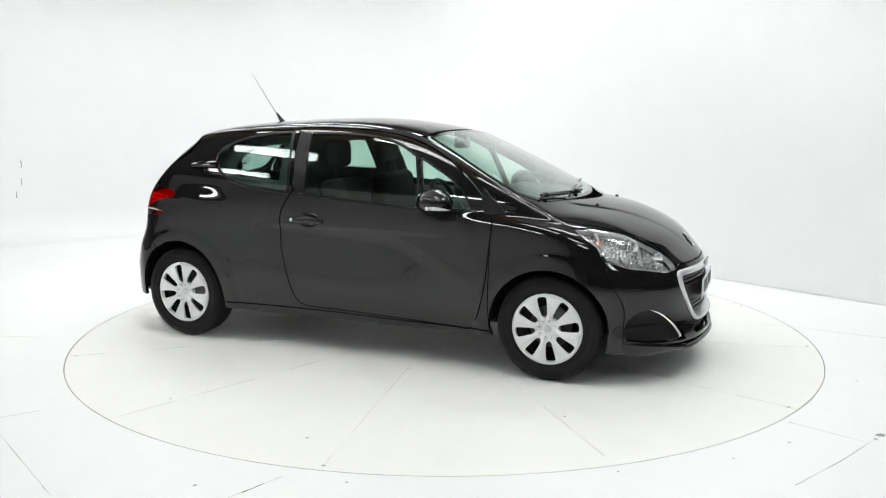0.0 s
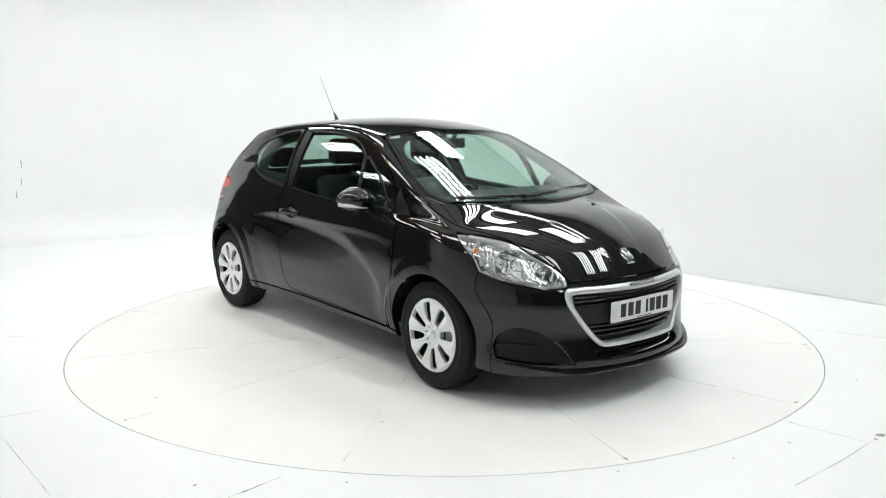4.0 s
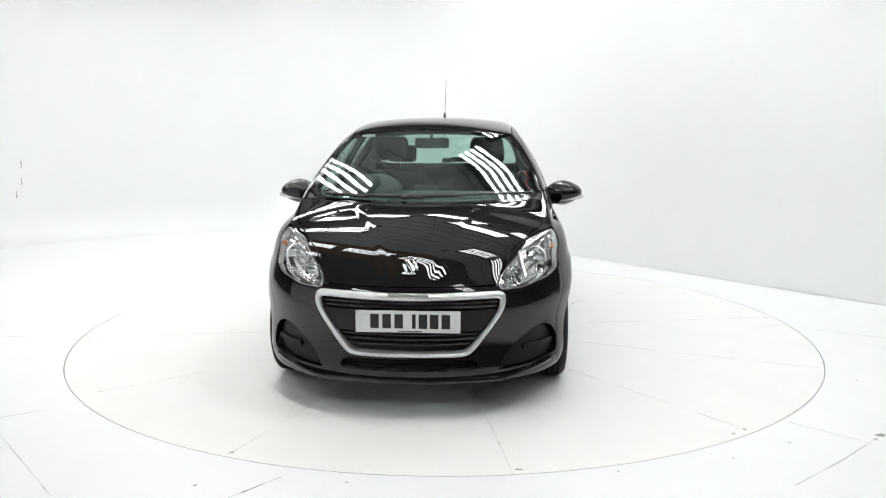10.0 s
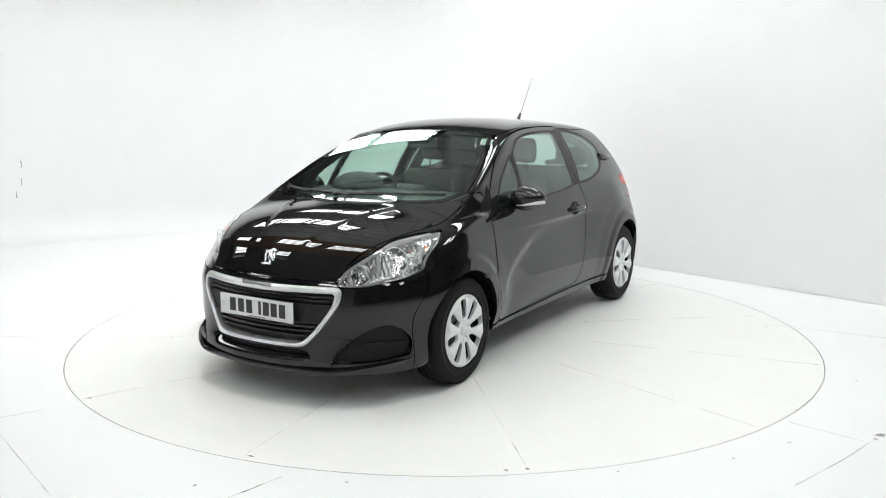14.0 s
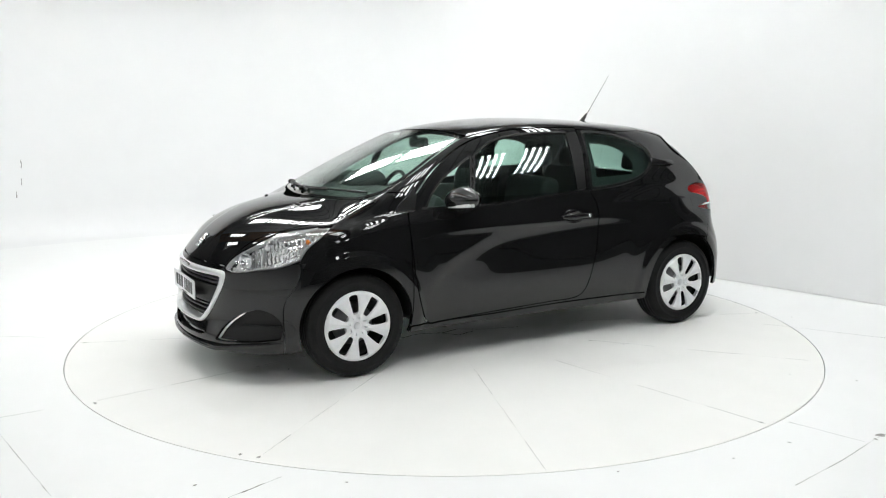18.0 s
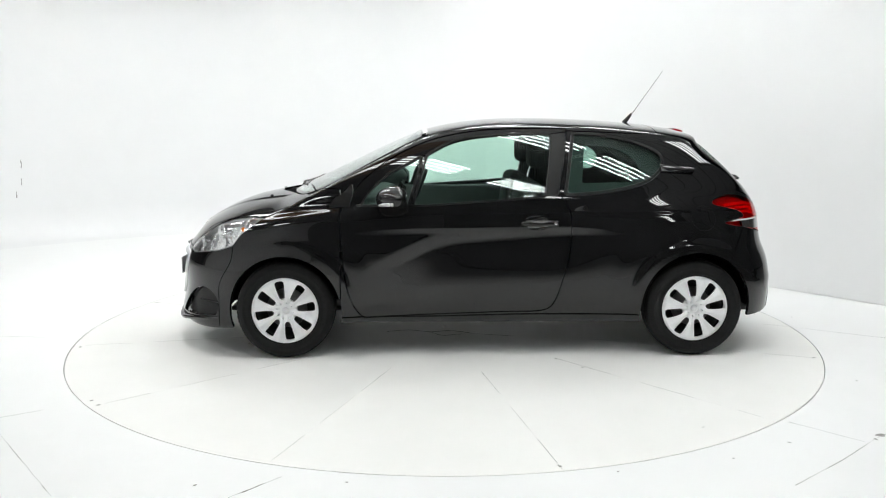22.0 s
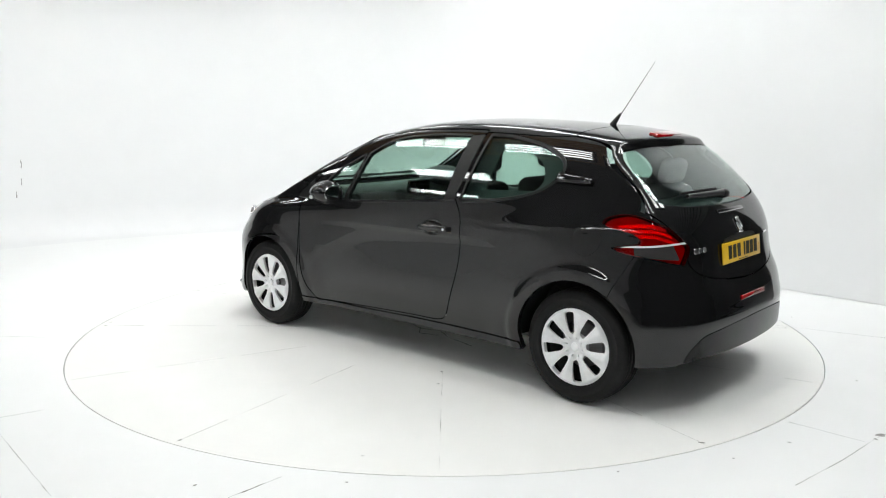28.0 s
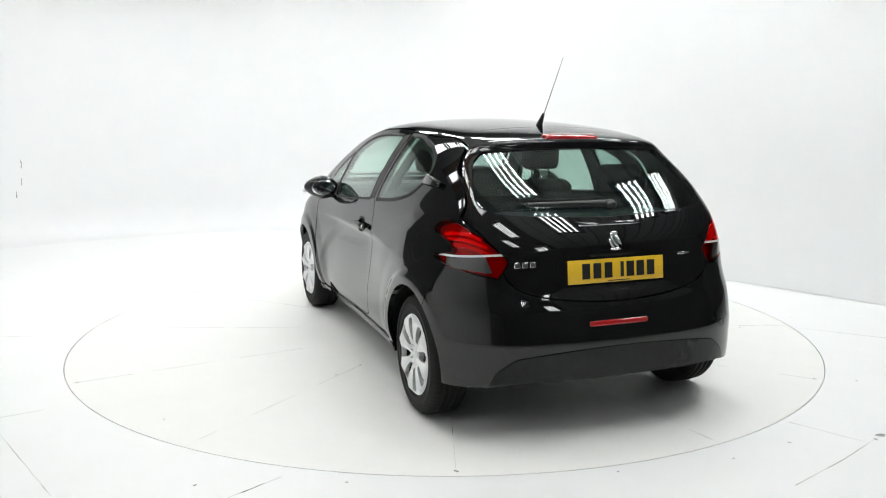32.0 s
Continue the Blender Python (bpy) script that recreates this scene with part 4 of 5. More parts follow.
def side_things(s):
    """Everything that is there once on either side."""
    at = lambda x, y, z, *r: pose(x, s * y, z, *r)
    part("front_wing", fenders.side(s).shell("front_wing", PAINT, PLASTIC, 0.02), None, car)
    panel = part("side_panel", rest.side(s).shell("side_panel", PAINT, TRIM, 0.03), None, car)
    door = part("door", doors.side(s).shell("door", PAINT, TRIM, 0.035), None, car)
    part("corner_trim", corner_trims.side(s).shell("corner_trim", WINDOW_TRIM, TRIM, 0.02, 0.001), None, car, "black plastic corner ahead of the mirror")
    part("sill", sills.side(s).shell("sill", PAINT, PLASTIC, 0.03, 0.007), None, car)
    part("door_window", door_glass.side(s).shell("door_window", GLASS, GLASS, 0.004), None, door)
    part("quarter_light", vent_glass.side(s).shell("quarter_light", GLASS, GLASS, 0.004), None, door)
    part("window_frame", glass_rims.side(s).shell("window_frame", WINDOW_TRIM, TRIM, 0.02, 0.001), None, door, "satin black window surround")
    part("window_frame", quarter_rims.side(s).shell("window_frame", WINDOW_TRIM, TRIM, 0.02, 0.002), None, panel, "satin black window surround")
    part("pillar_trim", pillars.side(s).shell("pillar_trim", WINDOW_TRIM, TRIM, 0.02), None, door, "satin black pillar cover")
    part("rear_side_window", quarter_glass.side(s).shell("rear_side_window", DARK_GLASS, DARK_GLASS, 0.004), None, panel)
    part("quarter_lining", quarter_linings.side(s).shell("quarter_lining", TRIM, TRIM, 0.012, -0.055), None, panel, "dark moulded lining round the rear side window")
    # head lamp: clear cover over a bright housing with two bowls
    lamp_skin = headlamps.side(s)
    cover = part("headlight", lamp_skin.shell("headlight", LAMP_GLASS, LAMP_GLASS, 0.004), None, car, "clear headlight with chrome reflectors")
    deep = lamp_skin.finer(2)
    u = (deep.V[:, 0] - s * deep.V[:, 1]) * math.sqrt(0.5)
    tier = 1 - np.mod((deep.V[:, 2] + 0.25 * u) / 0.034, 1.0)
    flute = np.abs(np.mod((u - 0.3 * deep.V[:, 2]) / 0.026, 1.0) - 0.5)
    depth = 0.026 + 0.020 * tier + 0.012 * flute + 0.02 * step(0.86, 0.70, deep.V[:, 2])
    part("housing", mesh_of("housing", deep.V - deep.N * depth[:, None], deep.F, LAMP_CHROME, smooth=False), None, cover, "facetted chrome lamp housing")
    edge_band, _ = lamp_skin.split(lambda x, y, z: -0.007 - corner(HEADLAMP, 1, 1.2)(x, y, z), 0.0)
    part("rim_strip", edge_band.shell("rim_strip", LAMP_SILVER, TRIM, 0.03, -0.008), None, cover, "silver strip round the lamp's edge")
    V, F = bowl(0.074, 0.05)
    part("reflector", mesh_of("reflector", V, F, CHROME), None, cover, "round main reflector", at(1.675, 0.635, 0.738, 0, 0, -58 if s > 0 else -122))
    V, F = bowl(0.050, 0.04)
    part("reflector", mesh_of("reflector", V, F, CHROME), None, cover, "small inner reflector", at(1.815, 0.525, 0.682, 0, 0, -65 if s > 0 else -115))
    part("bulb", smooth_faces(ellipsoid(0.012, 0.010, 0.014)), ORANGE, cover, "amber turn signal bulb", at(1.525, 0.735, 0.795))
    for bx, by, bz, br in ((1.668, 0.628, 0.738, 0.014), (1.805, 0.522, 0.682, 0.010)):
        part("lamp_cap", smooth_faces(ellipsoid(br, br, br)), CHROME, cover, "small chrome bulb cap", at(bx, by, bz))
    bm = bmesh.new()
    for a, b in (((1.74, 0.585, 0.66), (1.70, 0.55, 0.79)), ((1.56, 0.72, 0.72), (1.50, 0.70, 0.845)), ((1.45, 0.715, 0.86), (1.68, 0.575, 0.80))):
        rod((a[0], s * a[1], a[2]), (b[0], s * b[1], b[2]), 0.010, bm=bm)
    part("bezel", smooth_faces(bm), LAMP_SILVER, cover)
    # fog lamp pocket
    pocket = part("fog_pocket", fog_pockets.side(s).shell("fog_pocket", PLASTIC, PLASTIC, 0.02, -0.034), None, bumper_ob, "textured black pocket without a fog lamp")
    for zc in (0.322,):
        fin, _ = fog_pockets.side(s).split(lambda x, y, z: np.maximum(np.abs(z - zc) - 0.014, np.maximum(1.70 - x, x - 1.88)), 0.0)
        part("louvre", fin.shell("louvre", PLASTIC, PLASTIC, 0.03, -0.018), None, bumper_ob)
    # tail lamp
    tl = tail_lamps.side(s)
    uz = lambda f: (lambda x, y, z: f((x + np.abs(y)) * math.sqrt(0.5), z))
    white, up, low = tl.finer().band(uz(lambda u, z: z - (0.846 + 0.022 * (u + 0.46) / -0.4)), 0.0048)
    clear, low = low.split(uz(lambda u, z: np.maximum(np.maximum(u + 0.56, -0.785 - u + 0.5 * (z - 0.80)), 0.802 + 0.10 * (u + 0.60) - z)), 0.0)
    lamp = part("tail_light", up.shell("tail_light", TAIL_GLASS, TAIL_GLASS, 0.003), None, car, "dark red wrap-round tail light")
    sunk = Skin(tl.V - tl.N * 0.032, tl.N, tl.F)
    part("reflector", sunk.shell("reflector", TAIL_BACK, TRIM, 0.006), None, lamp, "dull red reflector")
    for k in range(3):
        mid = lambda u: 0.905 + 0.026 * k - 0.20 * (u + 0.63)**2 * 4 - 0.18 * np.maximum(0, -0.66 - u)
        claw = up.finer().band(uz(lambda u, z: z - mid(u)), 0.008)[0].split(uz(lambda u, z: np.maximum(u + 0.50, -0.79 + 0.03 * k - u)), 0.0)[0]
        part("light_guide", claw.shell("light_guide", TAIL_CLAW, TAIL_CLAW, 0.012, -0.014), None, lamp, "bright red claw-shaped light guide")
    part("lower_lens", low.shell("lower_lens", TAIL_GLASS, TAIL_GLASS, 0.003), None, lamp)
    part("clear_lens", clear.shell("clear_lens", SMOKED, TRIM, 0.02), None, lamp, "smoked clear reversing lens")
    part("light_strip", white.shell("light_strip", CLEAR_WHITE, TRIM, 0.02, 0.002), None, lamp, "pale strip across the lamp")
    # mirror
    m = part("door_mirror", mirror_unit(s), PAINT, car, "glossy black door mirror", at(0.582, 0.868, 1.001, 0, 0, 0) @ Matrix.Diagonal((1.13, s * 1.22, 1.10, 1)))
    part("mirror_glass", ellipsoid(0.004, 0.066, 0.046, (-0.0545, 0.0, -0.006)), CHROME, m)
    bm = bmesh.new()
    for k in range(14):
        t = -0.15 + 1.13 * k / 13
        a = ellipsoid(0.010, 0.011, 0.011, (0.112 * math.sqrt(max(0, 1 - t * t * 0.98)) * (1.0 - 0.11 * (1 + t)) * 0.86, 0.097 * t, -0.036 + 0.010 * t), 10, bm=bm)
    part("turn_signal", smooth_faces(bm), CLEAR_WHITE, m, "pale turn signal strip")
    bm = rod((-0.01, -0.15, -0.075), (0.02, -0.06, -0.045), 0.026, 0.03, 14)
    part("mirror_arm", smooth_faces(bm), SATIN, m)
    part("mirror_foot", box(0.24, 0.020, 0.036, (0.10, -0.082, -0.060), 0.008, 3), SATIN, m)
    # door handle over its cup
    seat_at = on_body(HANDLE_X, s * 0.86, HANDLE_Z)
    V, F = lathe([(0.0005, -0.026)] + [(k / 10, -0.026 * (1 - (k / 10)**2.4)) for k in range(1, 11)] + [(1.03, -0.004)], 40, "y")
    V = [(y, x * 0.086 * s, z * 0.042) for x, y, z in V]
    h = part("door_handle", handle_bar(), PAINT, door, "body-coloured pull handle", seat_at @ Matrix.Diagonal((1, -s, 1, 1)))
    part("handle_cup", mesh_of("handle_cup", V, F, PAINT), None, door, "", seat_at)
    part("lock", smooth_faces(ellipsoid(0.004, 0.010, 0.010, (0.030, -0.110, 0.0))), CHROME, h, "small chrome lock barrel")
    # trim along the foot of the windows, and the pointed blade behind the rear one
    blade = box(0.215, 0.020, 0.058, (0, 0, 0), 0.008, 2)
    for v in blade.verts:
        v.co.z *= 1.0 - 0.45 * (0.107 - v.co.x) / 0.215
    part("window_blade", blade, PAINT, panel, "pointed trim blade behind the side window", at(-1.160, 0.688, 1.160, 26 * s, -4, 0))
    # fuel flap joint on the far side of the cabin from the driver
    if s > 0:
        V, F = lathe([(0.078, 0.0), (0.079, 0.0006), (0.080, 0.0)], 48)
        part("fuel_flap", mesh_of("fuel_flap", V, F, SATIN), None, panel, "round fuel flap joint", on_body(-1.308, 0.82, 0.873, 0.0) @ pose(0, 0, 0, 0, 0, -90))
    # liners, tucked inside the wings
    for ax in (AXLE_X, -AXLE_X):
        V, F = [], []
        ring = [(0.352, 0.835), (0.372, 0.80), (0.372, 0.50), (0.08, 0.48)]
        for k in range(25):
            a = math.pi * (-0.01 + 1.02 * k / 24)
            for r, y in ring:
                x, z = ax + r * math.cos(a), AXLE_Z + 0.006 + r * math.sin(a)
                V.append((x, s * min(y, side_y(x, z) - 0.016), z))
        F = [(k * 4 + j, k * 4 + j + 1, k * 4 + j + 5, k * 4 + j + 4) for k in range(24) for j in range(3)]
        part("arch_liner", mesh_of("arch_liner", V, F, PLASTIC), None, car)


for side_sign in (1, -1):
    side_things(side_sign)

# silver grille frame, slats and plate band
ring, mouth = grille.split(lambda x, y, z: -across(MOUTH, 1.5)(x, y, z), 0.0)


def nose_x(y, z):
    """How far forward the front of the body reaches at (y, z)."""
    z = np.zeros(len(y)) + z
    lo, hi = np.full(len(y), 1.3), np.full(len(y), 2.2)
    for _ in range(30):
        mid = (lo + hi) / 2
        inside = body_field(mid, y, z) < 0
        lo, hi = np.where(inside, mid, lo), np.where(inside, hi, mid)
    return lo


def grille_frame():
    """A rounded moulding between the outer and the inner outline of the grille."""
    outer, inner = outline(mirrored(GRILLE)), outline(mirrored(MOUTH))
    prof = [(0.0, -0.02), (0.0, 0.004), (0.12, 0.010), (0.5, 0.014), (0.86, 0.010), (1.0, 0.002), (1.0, -0.05)]
    rings = []
    for f, out in prof:
        q = outer + (inner - outer) * f
        rings.append(np.stack([nose_x(q[:, 0], q[:, 1]) + out, q[:, 0], q[:, 1]], 1))
    n, k = len(outer), len(prof)
    V = np.concatenate(rings)
    F = [(j * n + i, j * n + (i + 1) % n, (j + 1) * n + (i + 1) % n, (j + 1) * n + i) for j in range(k - 1) for i in range(n)]
    return mesh_of("grille", V, F, SATIN_SILVER)


frame_ob = part("grille", grille_frame(), None, car, "satin silver grille frame")
hollow = Skin(mouth.V - np.array([0.055, 0, 0]), mouth.N, mouth.F)
part("grille_back", hollow.shell("grille_back", PLASTIC, PLASTIC, 0.01), None, frame_ob)
band, _ = mouth.split(lambda x, y, z: np.abs(z - 0.482) - 0.053, 0.0)
part("plate_band", band.shell("plate_band", PLASTIC, PLASTIC, 0.03, -0.012), None, frame_ob, "flat black band that carries the plate")


def swept_slat(z, half, back, prof, mat):
    """A straight-edged bar across the mouth that follows the nose; prof is (out, up)."""
    ys = np.linspace(-half, half, 33)
    xs = nose_x(ys, z) - back
    k = len(prof)
    V = [(x + o, y, z + u) for x, y in zip(xs, ys) for o, u in prof]
    F = [(i * k + j, (i + 1) * k + j, (i + 1) * k + (j + 1) % k, i * k + (j + 1) % k) for i in range(len(ys) - 1) for j in range(k)]
    F += [tuple(range(k)), tuple((len(ys) - 1) * k + j for j in range(k))[::-1]]
    return mesh_of("slat", V, F, mat, smooth=False)


blade_prof = [(-0.035, 0.004), (-0.004, 0.006), (0.0, 0.002), (-0.002, -0.005), (-0.035, -0.004)]
for zc, half in ((0.572, 0.435), (0.551, 0.436), (0.414, 0.352), (0.390, 0.330), (0.364, 0.300)):
    part("slat", swept_slat(zc, half, 0.016, blade_prof, SATIN), None, frame_ob)
low_back = Skin(low_mouth.V - np.array([0.05, 0, 0]), low_mouth.N, low_mouth.F)
part("lower_grille", low_back.shell("lower_grille", WINDOW_TRIM, WINDOW_TRIM, 0.01), None, bumper_ob)
for zc, half in ((0.280, 0.315), (0.260, 0.325)):
    part("slat", swept_slat(zc, half, 0.034, [(o, u * 0.8) for o, u in blade_prof], WINDOW_TRIM), None, bumper_ob)


def number_plate(name, mat, at, parent, label):
    p = part(name, box(0.006, 0.52, 0.111, (0, 0, 0), 0.002), mat, parent, label, at)
    xs = (-0.165, -0.105, -0.045, 0.030, 0.075, 0.130, 0.188)
    for k, y in enumerate(xs):
        part("character_bar", box(0.002, 0.018 if k == 3 else 0.042, 0.072, (0.004, y, 0.002), 0.0006, 1), INK, p)
    part("maker_bar", box(0.002, 0.12, 0.004, (0.004, 0.01, -0.048), 0.0005, 1), INK, p)
    for y in (-0.235, 0.235):
        part("screw_cap", smooth_faces(ellipsoid(0.003, 0.007, 0.007, (0.004, y, 0.004), 10)), mat, p)
    return p


number_plate("number_plate", WHITE_PLATE, pose(2.043, 0, 0.487), frame_ob, "white front number plate")
number_plate("number_plate", YELLOW_PLATE, pose(-1.800, 0, 0.776, 0, -6, 180), gate_ob, "yellow rear number plate")


def badge(parent, at):
    """A maker's emblem as plain chrome shapes."""
    bm = bmesh.new()
    for y, z, ry, rz, tilt in ((0.0, 0.010, 0.012, 0.040, 24), (-0.019, -0.006, 0.008, 0.028, 24), (0.021, 0.010, 0.008, 0.030, 24), (-0.002, -0.034, 0.030, 0.007, 0), (0.004, 0.044, 0.022, 0.007, 0)):
        ellipsoid(0.006, ry, rz, (0, y, z), 12, Matrix.Rotation(radians(tilt), 4, "X"), bm)
    return part("badge", smooth_faces(bm), CHROME, parent, "plain chrome maker's emblem", at)


badge(hood_ob, on_body(1.935, 0, 0.745, 0.004) @ Matrix.Diagonal((1, 1.25, 1.1, 1)))
badge(gate_ob, on_body(-1.80, 0, 0.915, 0.004))
part("grille_badge", box(0.012, 0.20, 0.022, (0, 0, 0), 0.005, 2), NAME_BAR, frame_ob, "small grey name bar on the grille frame", pose(2.032, 0, 0.618, 0, 25, 0))
for k in range(3):
    part("model_bar", box(0.004, 0.028, 0.026, (0, 0, 0), 0.002, 1), CHROME, gate_ob, "chrome model badge bar", on_body(-1.78, 0.503 - 0.038 * k, 0.822, 0.002))
part("model_bar", box(0.004, 0.075, 0.012, (0, 0, 0), 0.002, 1), CHROME, gate_ob, "chrome trim badge bar", on_body(-1.78, -0.395, 0.832, 0.002))
grip = part("tailgate_grip", box(0.016, 0.34, 0.026, (0, 0, 0), 0.006, 2), GLOSS_BLACK, gate_ob, "gloss black grip over the emblem", on_body(-1.74, 0, 1.0, -0.004))
part("grip_strip", box(0.006, 0.33, 0.005, (0.006, 0, -0.008), 0.002, 1), CHROME, grip, "thin chrome strip")
part("brake_light", box(0.06, 0.30, 0.030, (0, 0, 0), 0.010, 2), RED_LENS, gate_ob, "red high brake light in the roof spoiler", pose(-1.325, 0, 1.381, 0, -16, 0))
part("fog_light", box(0.016, 0.31, 0.026, (0, 0, 0), 0.007, 3), RED_LENS, rear_ob, "red rear fog light low in the bumper", on_body(-1.92, 0.03, 0.556, -0.002))

V, F = lathe([(0.026, 0.0), (0.027, 0.0008), (0.028, 0.0)], 32)
part("tow_cover", mesh_of("tow_cover", V, F, SATIN), None, rear_ob, "round joint of the towing-eye cover", on_body(-1.80, -0.62, 0.475, 0.0) @ pose(0, 0, 0, 0, 0, -90))

# aerial, washer jets, wipers
aerial = part("aerial", smooth_faces(rod((-0.985, 0, 1.434), (-1.035, 0, 1.50), 0.019, 0.007, 16)), SATIN, car, "black roof aerial")
part("mast", rod((-1.03, 0, 1.485), (-1.241, 0, 1.788), 0.0023, 0.0012), SATIN, aerial)
for y in (0.3, -0.3):
    part("washer_jet", ellipsoid(0.012, 0.012, 0.006), SATIN, hood_ob, "", on_body(1.42, y, 0.97, 0.003) @ pose(0, 0, 0, 0, 90, 0))


def wiper(a, b, c, parent, name="wiper"):
    """An arm from a to b, with a blade from b towards c lying on the glass."""
    arm = part(name, smooth_faces(rod(a, b, 0.010, 0.006)), SATIN, parent, "black wiper arm and blade")
    part("blade", smooth_faces(rod(c[0], c[1], 0.009, 0.007)), SATIN, arm)
    part("pivot", smooth_faces(ellipsoid(0.028, 0.022, 0.016, a, 14)), SATIN, arm)
    return arm


wiper((1.235, -0.10, 1.020), (1.195, 0.22, 1.030), ((1.235, -0.20, 1.024), (1.10, 0.60, 1.040)), car)
wiper((1.160, -0.52, 1.030), (1.235, -0.30, 1.020), ((1.150, -0.58, 1.034), (1.245, 0.02, 1.018)), car)
rear_arm = part("rear_wiper", smooth_faces(rod((-1.668, -0.02, 1.072), (-1.655, 0.40, 1.082), 0.022, 0.010, 14)), SATIN, gate_ob, "black rear wiper lying along the glass")
part("blade", smooth_faces(rod((-1.645, 0.02, 1.094), (-1.632, 0.43, 1.098), 0.009, 0.006)), RUBBER, rear_arm)
part("pivot", smooth_faces(ellipsoid(0.030, 0.038, 0.026, (-1.672, -0.03, 1.070), 14)), SATIN, rear_arm)


# cabin
def seat(y):
    s = part("front_seat", box(0.52, 0.50, 0.18, (0, 0, 0), 0.06, 4), FABRIC, car, "dark grey cloth front seat", pose(0.08, y, 0.47, 0, 6, 0))
    part("backrest", box(0.15, 0.49, 0.64, (-0.27, 0, 0.33), 0.06, 4), FABRIC, s, "", pose(0, 0, 0, 0, -14, 0))
    part("headrest", box(0.10, 0.25, 0.18, (-0.40, 0, 0.765), 0.045, 4), FABRIC, s, "", pose(0, 0, 0, 0, -6, 0))
    for d in (-0.06, 0.06):
        part("headrest_post", rod((-0.40, d, 0.62), (-0.40, d, 0.72), 0.006), SATIN, s, "", pose(0, 0, 0, 0, -6, 0))
    return s


seat(0.36)
seat(-0.36)
bench = part("rear_seat", box(0.48, 1.20, 0.20, (-0.78, 0, 0.50), 0.06, 4), FABRIC, car, "dark cloth rear bench seat")
part("backrest", box(0.16, 1.22, 0.56, (0, 0, 0), 0.05, 4), FABRIC, bench, "", pose(-1.10, 0, 0.80, 0, -18, 0))
for y in (0.38, -0.38):
    part("headrest", box(0.09, 0.25, 0.15, (0, 0, 0), 0.04, 4), FABRIC, bench, "", pose(-1.20, y, 1.155, 0, -12, 0))
part("cabin_floor", box(2.6, 1.30, 0.04, (-0.45, 0, 0.27), 0.01), TRIM, car)
part("parcel_shelf", box(0.34, 1.10, 0.03, (-1.42, 0, 0.985), 0.01), TRIM, car)
dash = box(0.48, 1.44, 0.36, (0, 0, 0), 0.10, 5)
for v in dash.verts:
    v.co.z -= 0.10 * max(0, v.co.x) ** 1.0 * 1.2
part("dashboard", dash, TRIM, car, "dark moulded dashboard", pose(0.82, 0, 0.83, 0, 0, 0))
part("instrument_hood", smooth_faces(ellipsoid(0.15, 0.19, 0.085)), TRIM, car, "", pose(0.68, -0.36, 1.025, 0, 8, 0))
part("screen_panel", box(0.03, 0.22, 0.13, (0, 0, 0), 0.01), GLOSS_BLACK, car, "glossy central touch screen", pose(0.585, 0, 0.97, 0, -18, 0))
touch = bpy.data.objects["screen_panel"]
part("screen_frame", box(0.018, 0.24, 0.010, (-0.012, 0, 0.066), 0.003), TRIM, touch)
part("screen_frame", box(0.018, 0.24, 0.010, (-0.012, 0, -0.066), 0.003), TRIM, touch)
for vx, vy, vz in ((0.590, 0.62, 0.925), (0.590, -0.62, 0.925), (0.578, 0.20, 0.93), (0.578, -0.16, 0.90)):
    V, F = lathe([(0.030, 0.0), (0.034, 0.008), (0.042, 0.008), (0.045, 0.0)], 28)
    vent = part("air_vent", mesh_of("air_vent", V, F, SATIN), None, car, "round dashboard air vent with a dark rim", pose(vx, vy, vz, 0, -10, 90))
    for k in (-1, 0, 1):
        part("vent_blade", box(0.056, 0.006, 0.003, (0, 0.002, 0.015 * k), 0.001, 1), SATIN, vent)
for y in (0.83, -0.83):
    sgn = 1 if y > 0 else -1
    part("door_card", box(1.05, 0.03, 0.42, (0.22, sgn * 0.735, 0.735), 0.012), DOOR_LINING, car, "dark moulded door lining")
    part("arm_rest", box(0.46, 0.07, 0.06, (0.12, sgn * 0.70, 0.72), 0.02, 3), FABRIC, car)
V, F = lathe([(0.165 + 0.014 * math.cos(2 * math.pi * k / 10), 0.016 * math.sin(2 * math.pi * k / 10)) for k in range(11)], 40)
wheel_ob = part("steering_wheel", mesh_of("steering_wheel", V, F, SATIN), None, car, "black steering wheel on the car's offside", pose(0.46, -0.36, 0.93, 0, 0, 0) @ pose(0, 0, 0, 0, -24, 0) @ pose(0, 0, 0, 0, 0, 90))
part("boss", smooth_faces(ellipsoid(0.075, 0.03, 0.065)), SATIN, wheel_ob)
part("spoke", box(0.32, 0.018, 0.045, (0, 0, 0), 0.008), SATIN, wheel_ob)
part("spoke", box(0.04, 0.018, 0.16, (0, 0, -0.08), 0.008), SATIN, wheel_ob)
part("rear_view_mirror", box(0.035, 0.23, 0.07, (0, 0, 0), 0.015, 3), TRIM, car, "black inside rear-view mirror", pose(0.43, 0.0, 1.305))
part("mirror_stem", rod((0.44, 0, 1.33), (0.48, 0, 1.36), 0.012), TRIM, car)
part("tax_sticker", box(0.002, 0.085, 0.02, (0, 0, 0), 0.0005, 1), WHITE_PLATE, screen_ob, "small white sticker on the windscreen", pose(0.385, -0.43, 1.352, 0, -22, 5))


# wheels
WHEEL_PHASE = radians(-10)


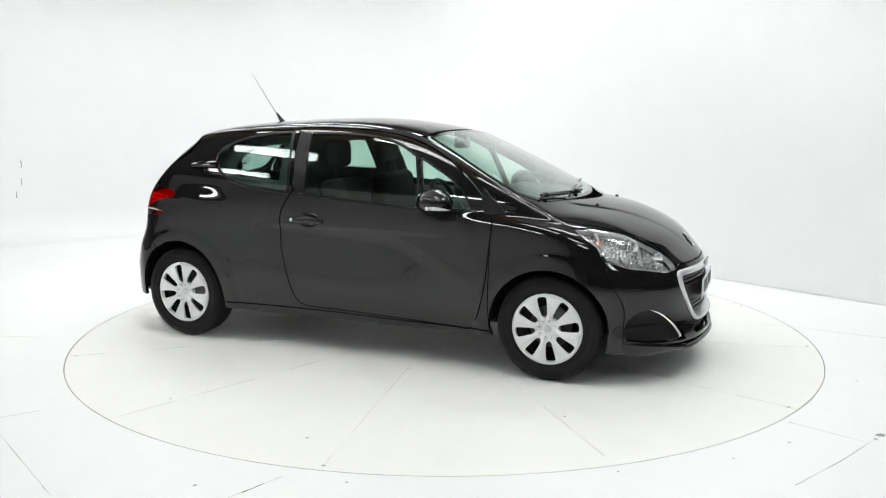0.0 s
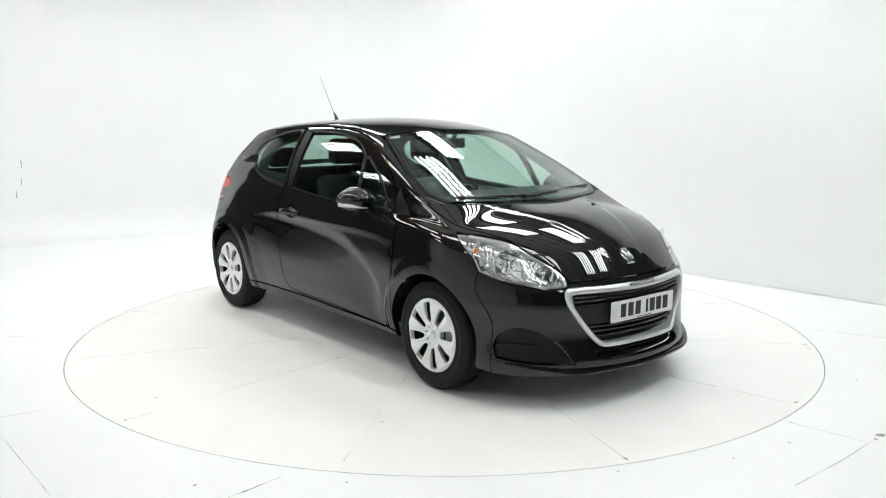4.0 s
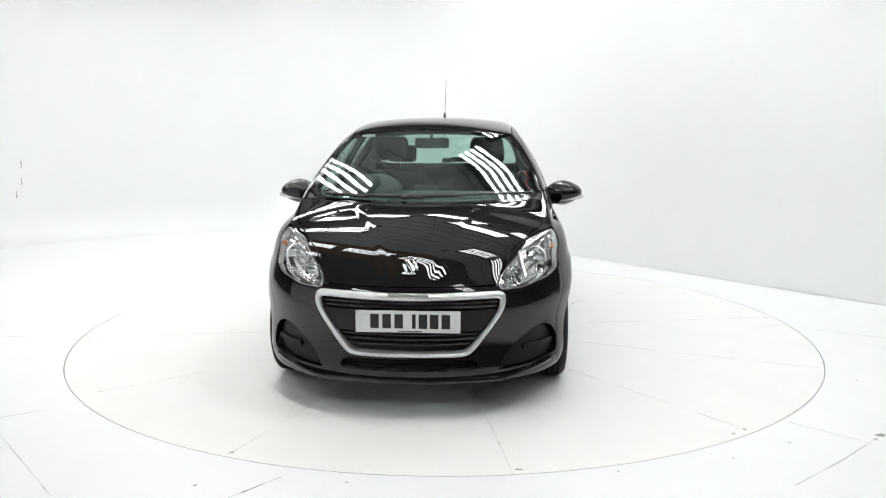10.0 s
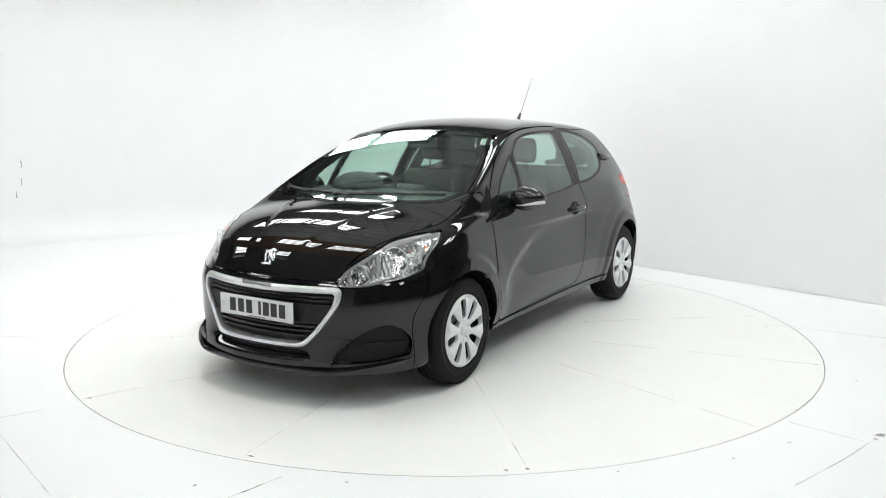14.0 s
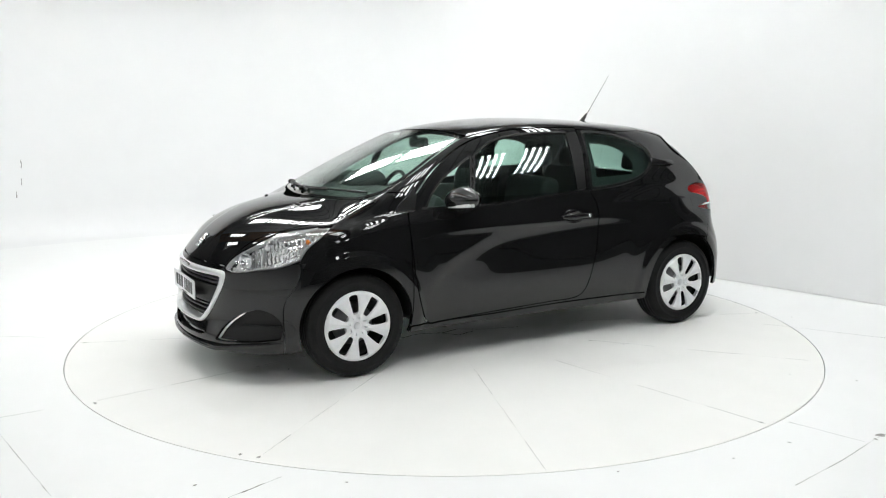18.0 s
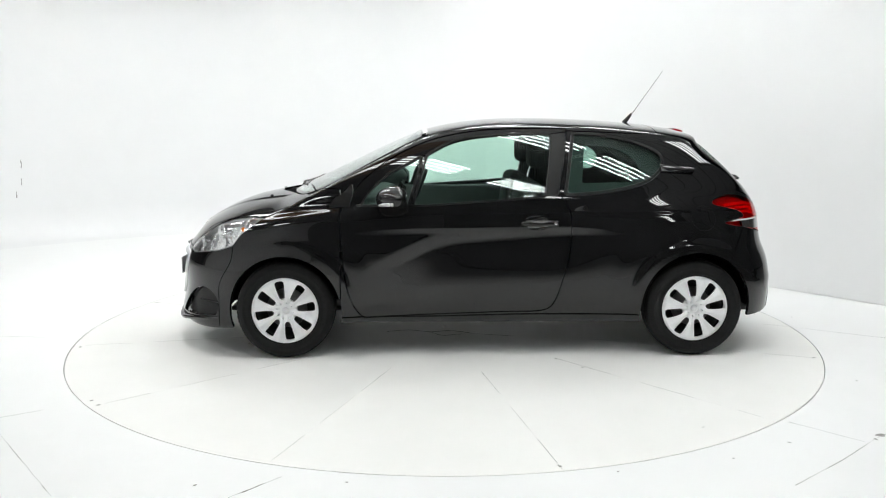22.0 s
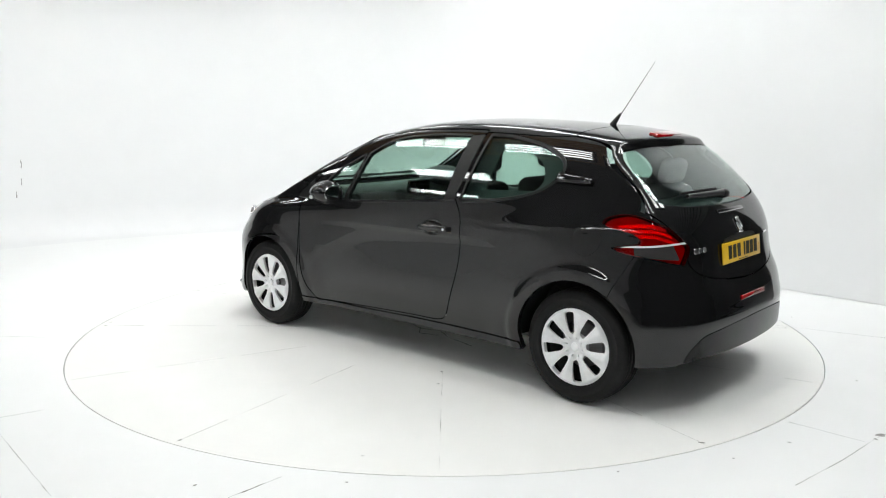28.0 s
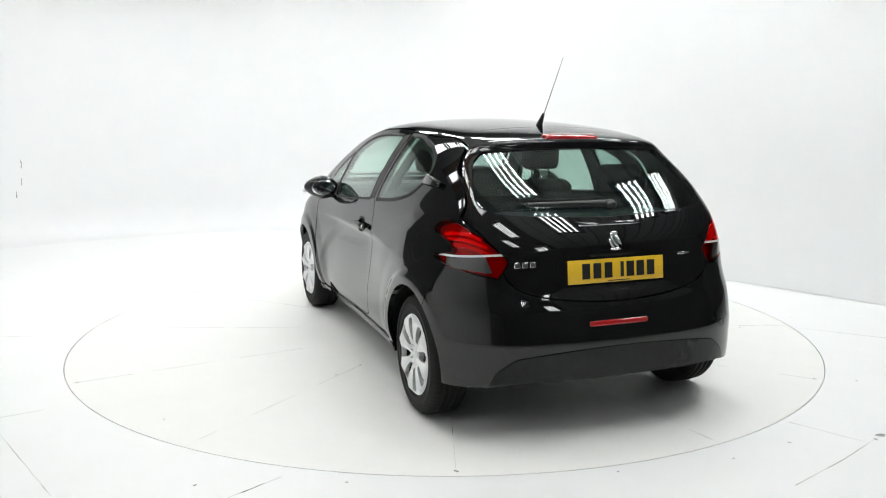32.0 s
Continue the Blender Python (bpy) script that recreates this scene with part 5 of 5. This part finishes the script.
def wheel_meshes():
    tyre_v, tyre_f = lathe([(0.198, -0.085), (0.215, -0.093), (0.25, -0.097), (0.280, -0.094), (0.293, -0.082), (0.299, -0.072), (0.301, -0.056), (0.3015, -0.052), (0.294, -0.050), (0.294, -0.044), (0.302, -0.042), (0.303, -0.022), (0.295, -0.020), (0.295, -0.013), (0.303, -0.011), (0.303, 0.011), (0.295, 0.013), (0.295, 0.020), (0.303, 0.022), (0.302, 0.042), (0.294, 0.044), (0.294, 0.050), (0.3015, 0.052), (0.301, 0.056),
                  (0.299, 0.072), (0.293, 0.082), (0.280, 0.094), (0.262, 0.0965), (0.260, 0.0985), (0.255, 0.0985), (0.253, 0.097), (0.225, 0.095), (0.222, 0.097), (0.215, 0.095), (0.198, 0.085), (0.185, 0.06), (0.185, -0.06), (0.198, -0.085)], 192)
    # cross cuts in the shoulders of the tread
    tyre_k = len(tyre_v) // 192
    for i in range(192):
        if i % 3 == 0:
            for j in range(tyre_k):
                x, y, z = tyre_v[i * tyre_k + j]
                r = math.hypot(x, z)
                if 0.0515 < abs(y) < 0.088 and r > 0.288:
                    f = (r - 0.0028) / r
                    tyre_v[i * tyre_k + j] = (x * f, y, z * f)
    tyre = tyre_v, tyre_f
    rim = lathe([(0.20, 0.085), (0.192, 0.06), (0.18, 0.03), (0.17, -0.06), (0.05, -0.02), (0.001, -0.02)], 48)
    n, rs = 192, [0.001, 0.012, 0.024, 0.030, 0.034, 0.045, 0.055, 0.065, 0.075, 0.085, 0.095, 0.105, 0.115, 0.125, 0.135, 0.145, 0.155, 0.165, 0.172, 0.18, 0.187, 0.193, 0.199, 0.204, 0.207]
    high = curve((0.0, 0.078), (0.03, 0.078), (0.05, 0.082), (0.09, 0.088), (0.14, 0.094), (0.18, 0.094), (0.194, 0.094), (0.202, 0.092), (0.208, 0.084))
    V, F = [], []
    for r in rs:
        for i in range(n):
            a = 2 * math.pi * i / n
            h = float(high(r)) + 0.016 * (1 - 2 * abs((a - WHEEL_PHASE) / (math.pi / 4) % 1.0 - 0.5)) * float(step(0.03, 0.07, r) * step(0.204, 0.185, r)) - (0.003 if r == 0.030 else 0)
            V.append((r * math.cos(a), h, r * math.sin(a)))
    for j in range(len(rs) - 1):
        for i in range(n):
            a, b, c, d = j * n + i, j * n + (i + 1) % n, (j + 1) * n + (i + 1) % n, (j + 1) * n + i
            F += [(a, b, c), (a, c, d)]
    V, F = np.array(V), np.array(F)
    fn = np.cross(V[F[:, 1]] - V[F[:, 0]], V[F[:, 2]] - V[F[:, 0]])
    if fn[:, 1].sum() < 0:
        F, fn = F[:, ::-1], -fn
    N = np.stack([sum(np.bincount(F[:, k], fn[:, c], len(V)) for k in range(3)) for c in range(3)], 1)
    N /= np.linalg.norm(N, axis=1)[:, None]
    a, r = np.arctan2(V[:, 2], V[:, 0]), np.hypot(V[:, 0], V[:, 2])
    d = np.mod(a - WHEEL_PHASE + math.pi / 8, math.pi / 4) - math.pi / 8
    u, w = r * np.cos(d), np.abs(r * np.sin(d))
    half = 0.0175 + (u - 0.07) * 0.125
    slot = smax(smax(w - half, 0.068 - u, 0.012), u - 0.188, 0.012)
    d2 = np.mod(a - WHEEL_PHASE, math.pi / 4) - math.pi / 8
    u2, w2 = r * np.cos(d2), np.abs(r * np.sin(d2))
    hole = smax(smax(w2 - 0.004 - (u2 - 0.04) * 0.3, 0.040 - u2, 0.004), u2 - 0.056, 0.004)
    cap = Skin(V, N, F).keep(-np.minimum(slot, hole))
    return mesh_of("tyre", *tyre, RUBBER), mesh_of("wheel", *rim, BLACK_STEEL), cap.shell("wheel_cover", SILVER, SILVER, 0.024)


TYRE_M, RIM_M, COVER_M = wheel_meshes()
HUB_M = mesh_of("hub_emblem", *lathe([(0.0005, 0.083), (0.018, 0.083), (0.0205, 0.081), (0.0215, 0.074)], 32), SATIN_SILVER)
DISC_M = mesh_of("brake_disc", *lathe([(0.05, 0.035), (0.062, 0.036), (0.064, 0.012), (0.122, 0.012), (0.124, 0.008), (0.124, -0.01)], 48), BRUSHED)
for x in (AXLE_X, -AXLE_X):
    for s in (1, -1):
        w = part("wheel", RIM_M, None, car, at=pose(x, s * 0.735, AXLE_Z, 0, 0, 0 if s > 0 else 180))
        part("tyre", TYRE_M, None, w)
        part("brake_disc", DISC_M, None, w, "worn steel brake disc")
        cover = part("wheel_cover", COVER_M, None, w, "silver eight-spoke plastic wheel cover")
        part("hub_emblem", HUB_M, None, cover, "grey moulded hub emblem")



def motions():
    """The car and the turntable turn together at a steady rate."""
    rows, disc = [], []
    for t in range(33):
        a = TURN_START + TURN_RATE * t
        turn = pose(0, 0, 0, 0, 0, a)
        rows.append((t, turn @ pose(CAR_AT[0], CAR_AT[1], 0)))
        disc.append((t, turn))
    walk(car, rows)
    walk(turntable, disc)


motions()
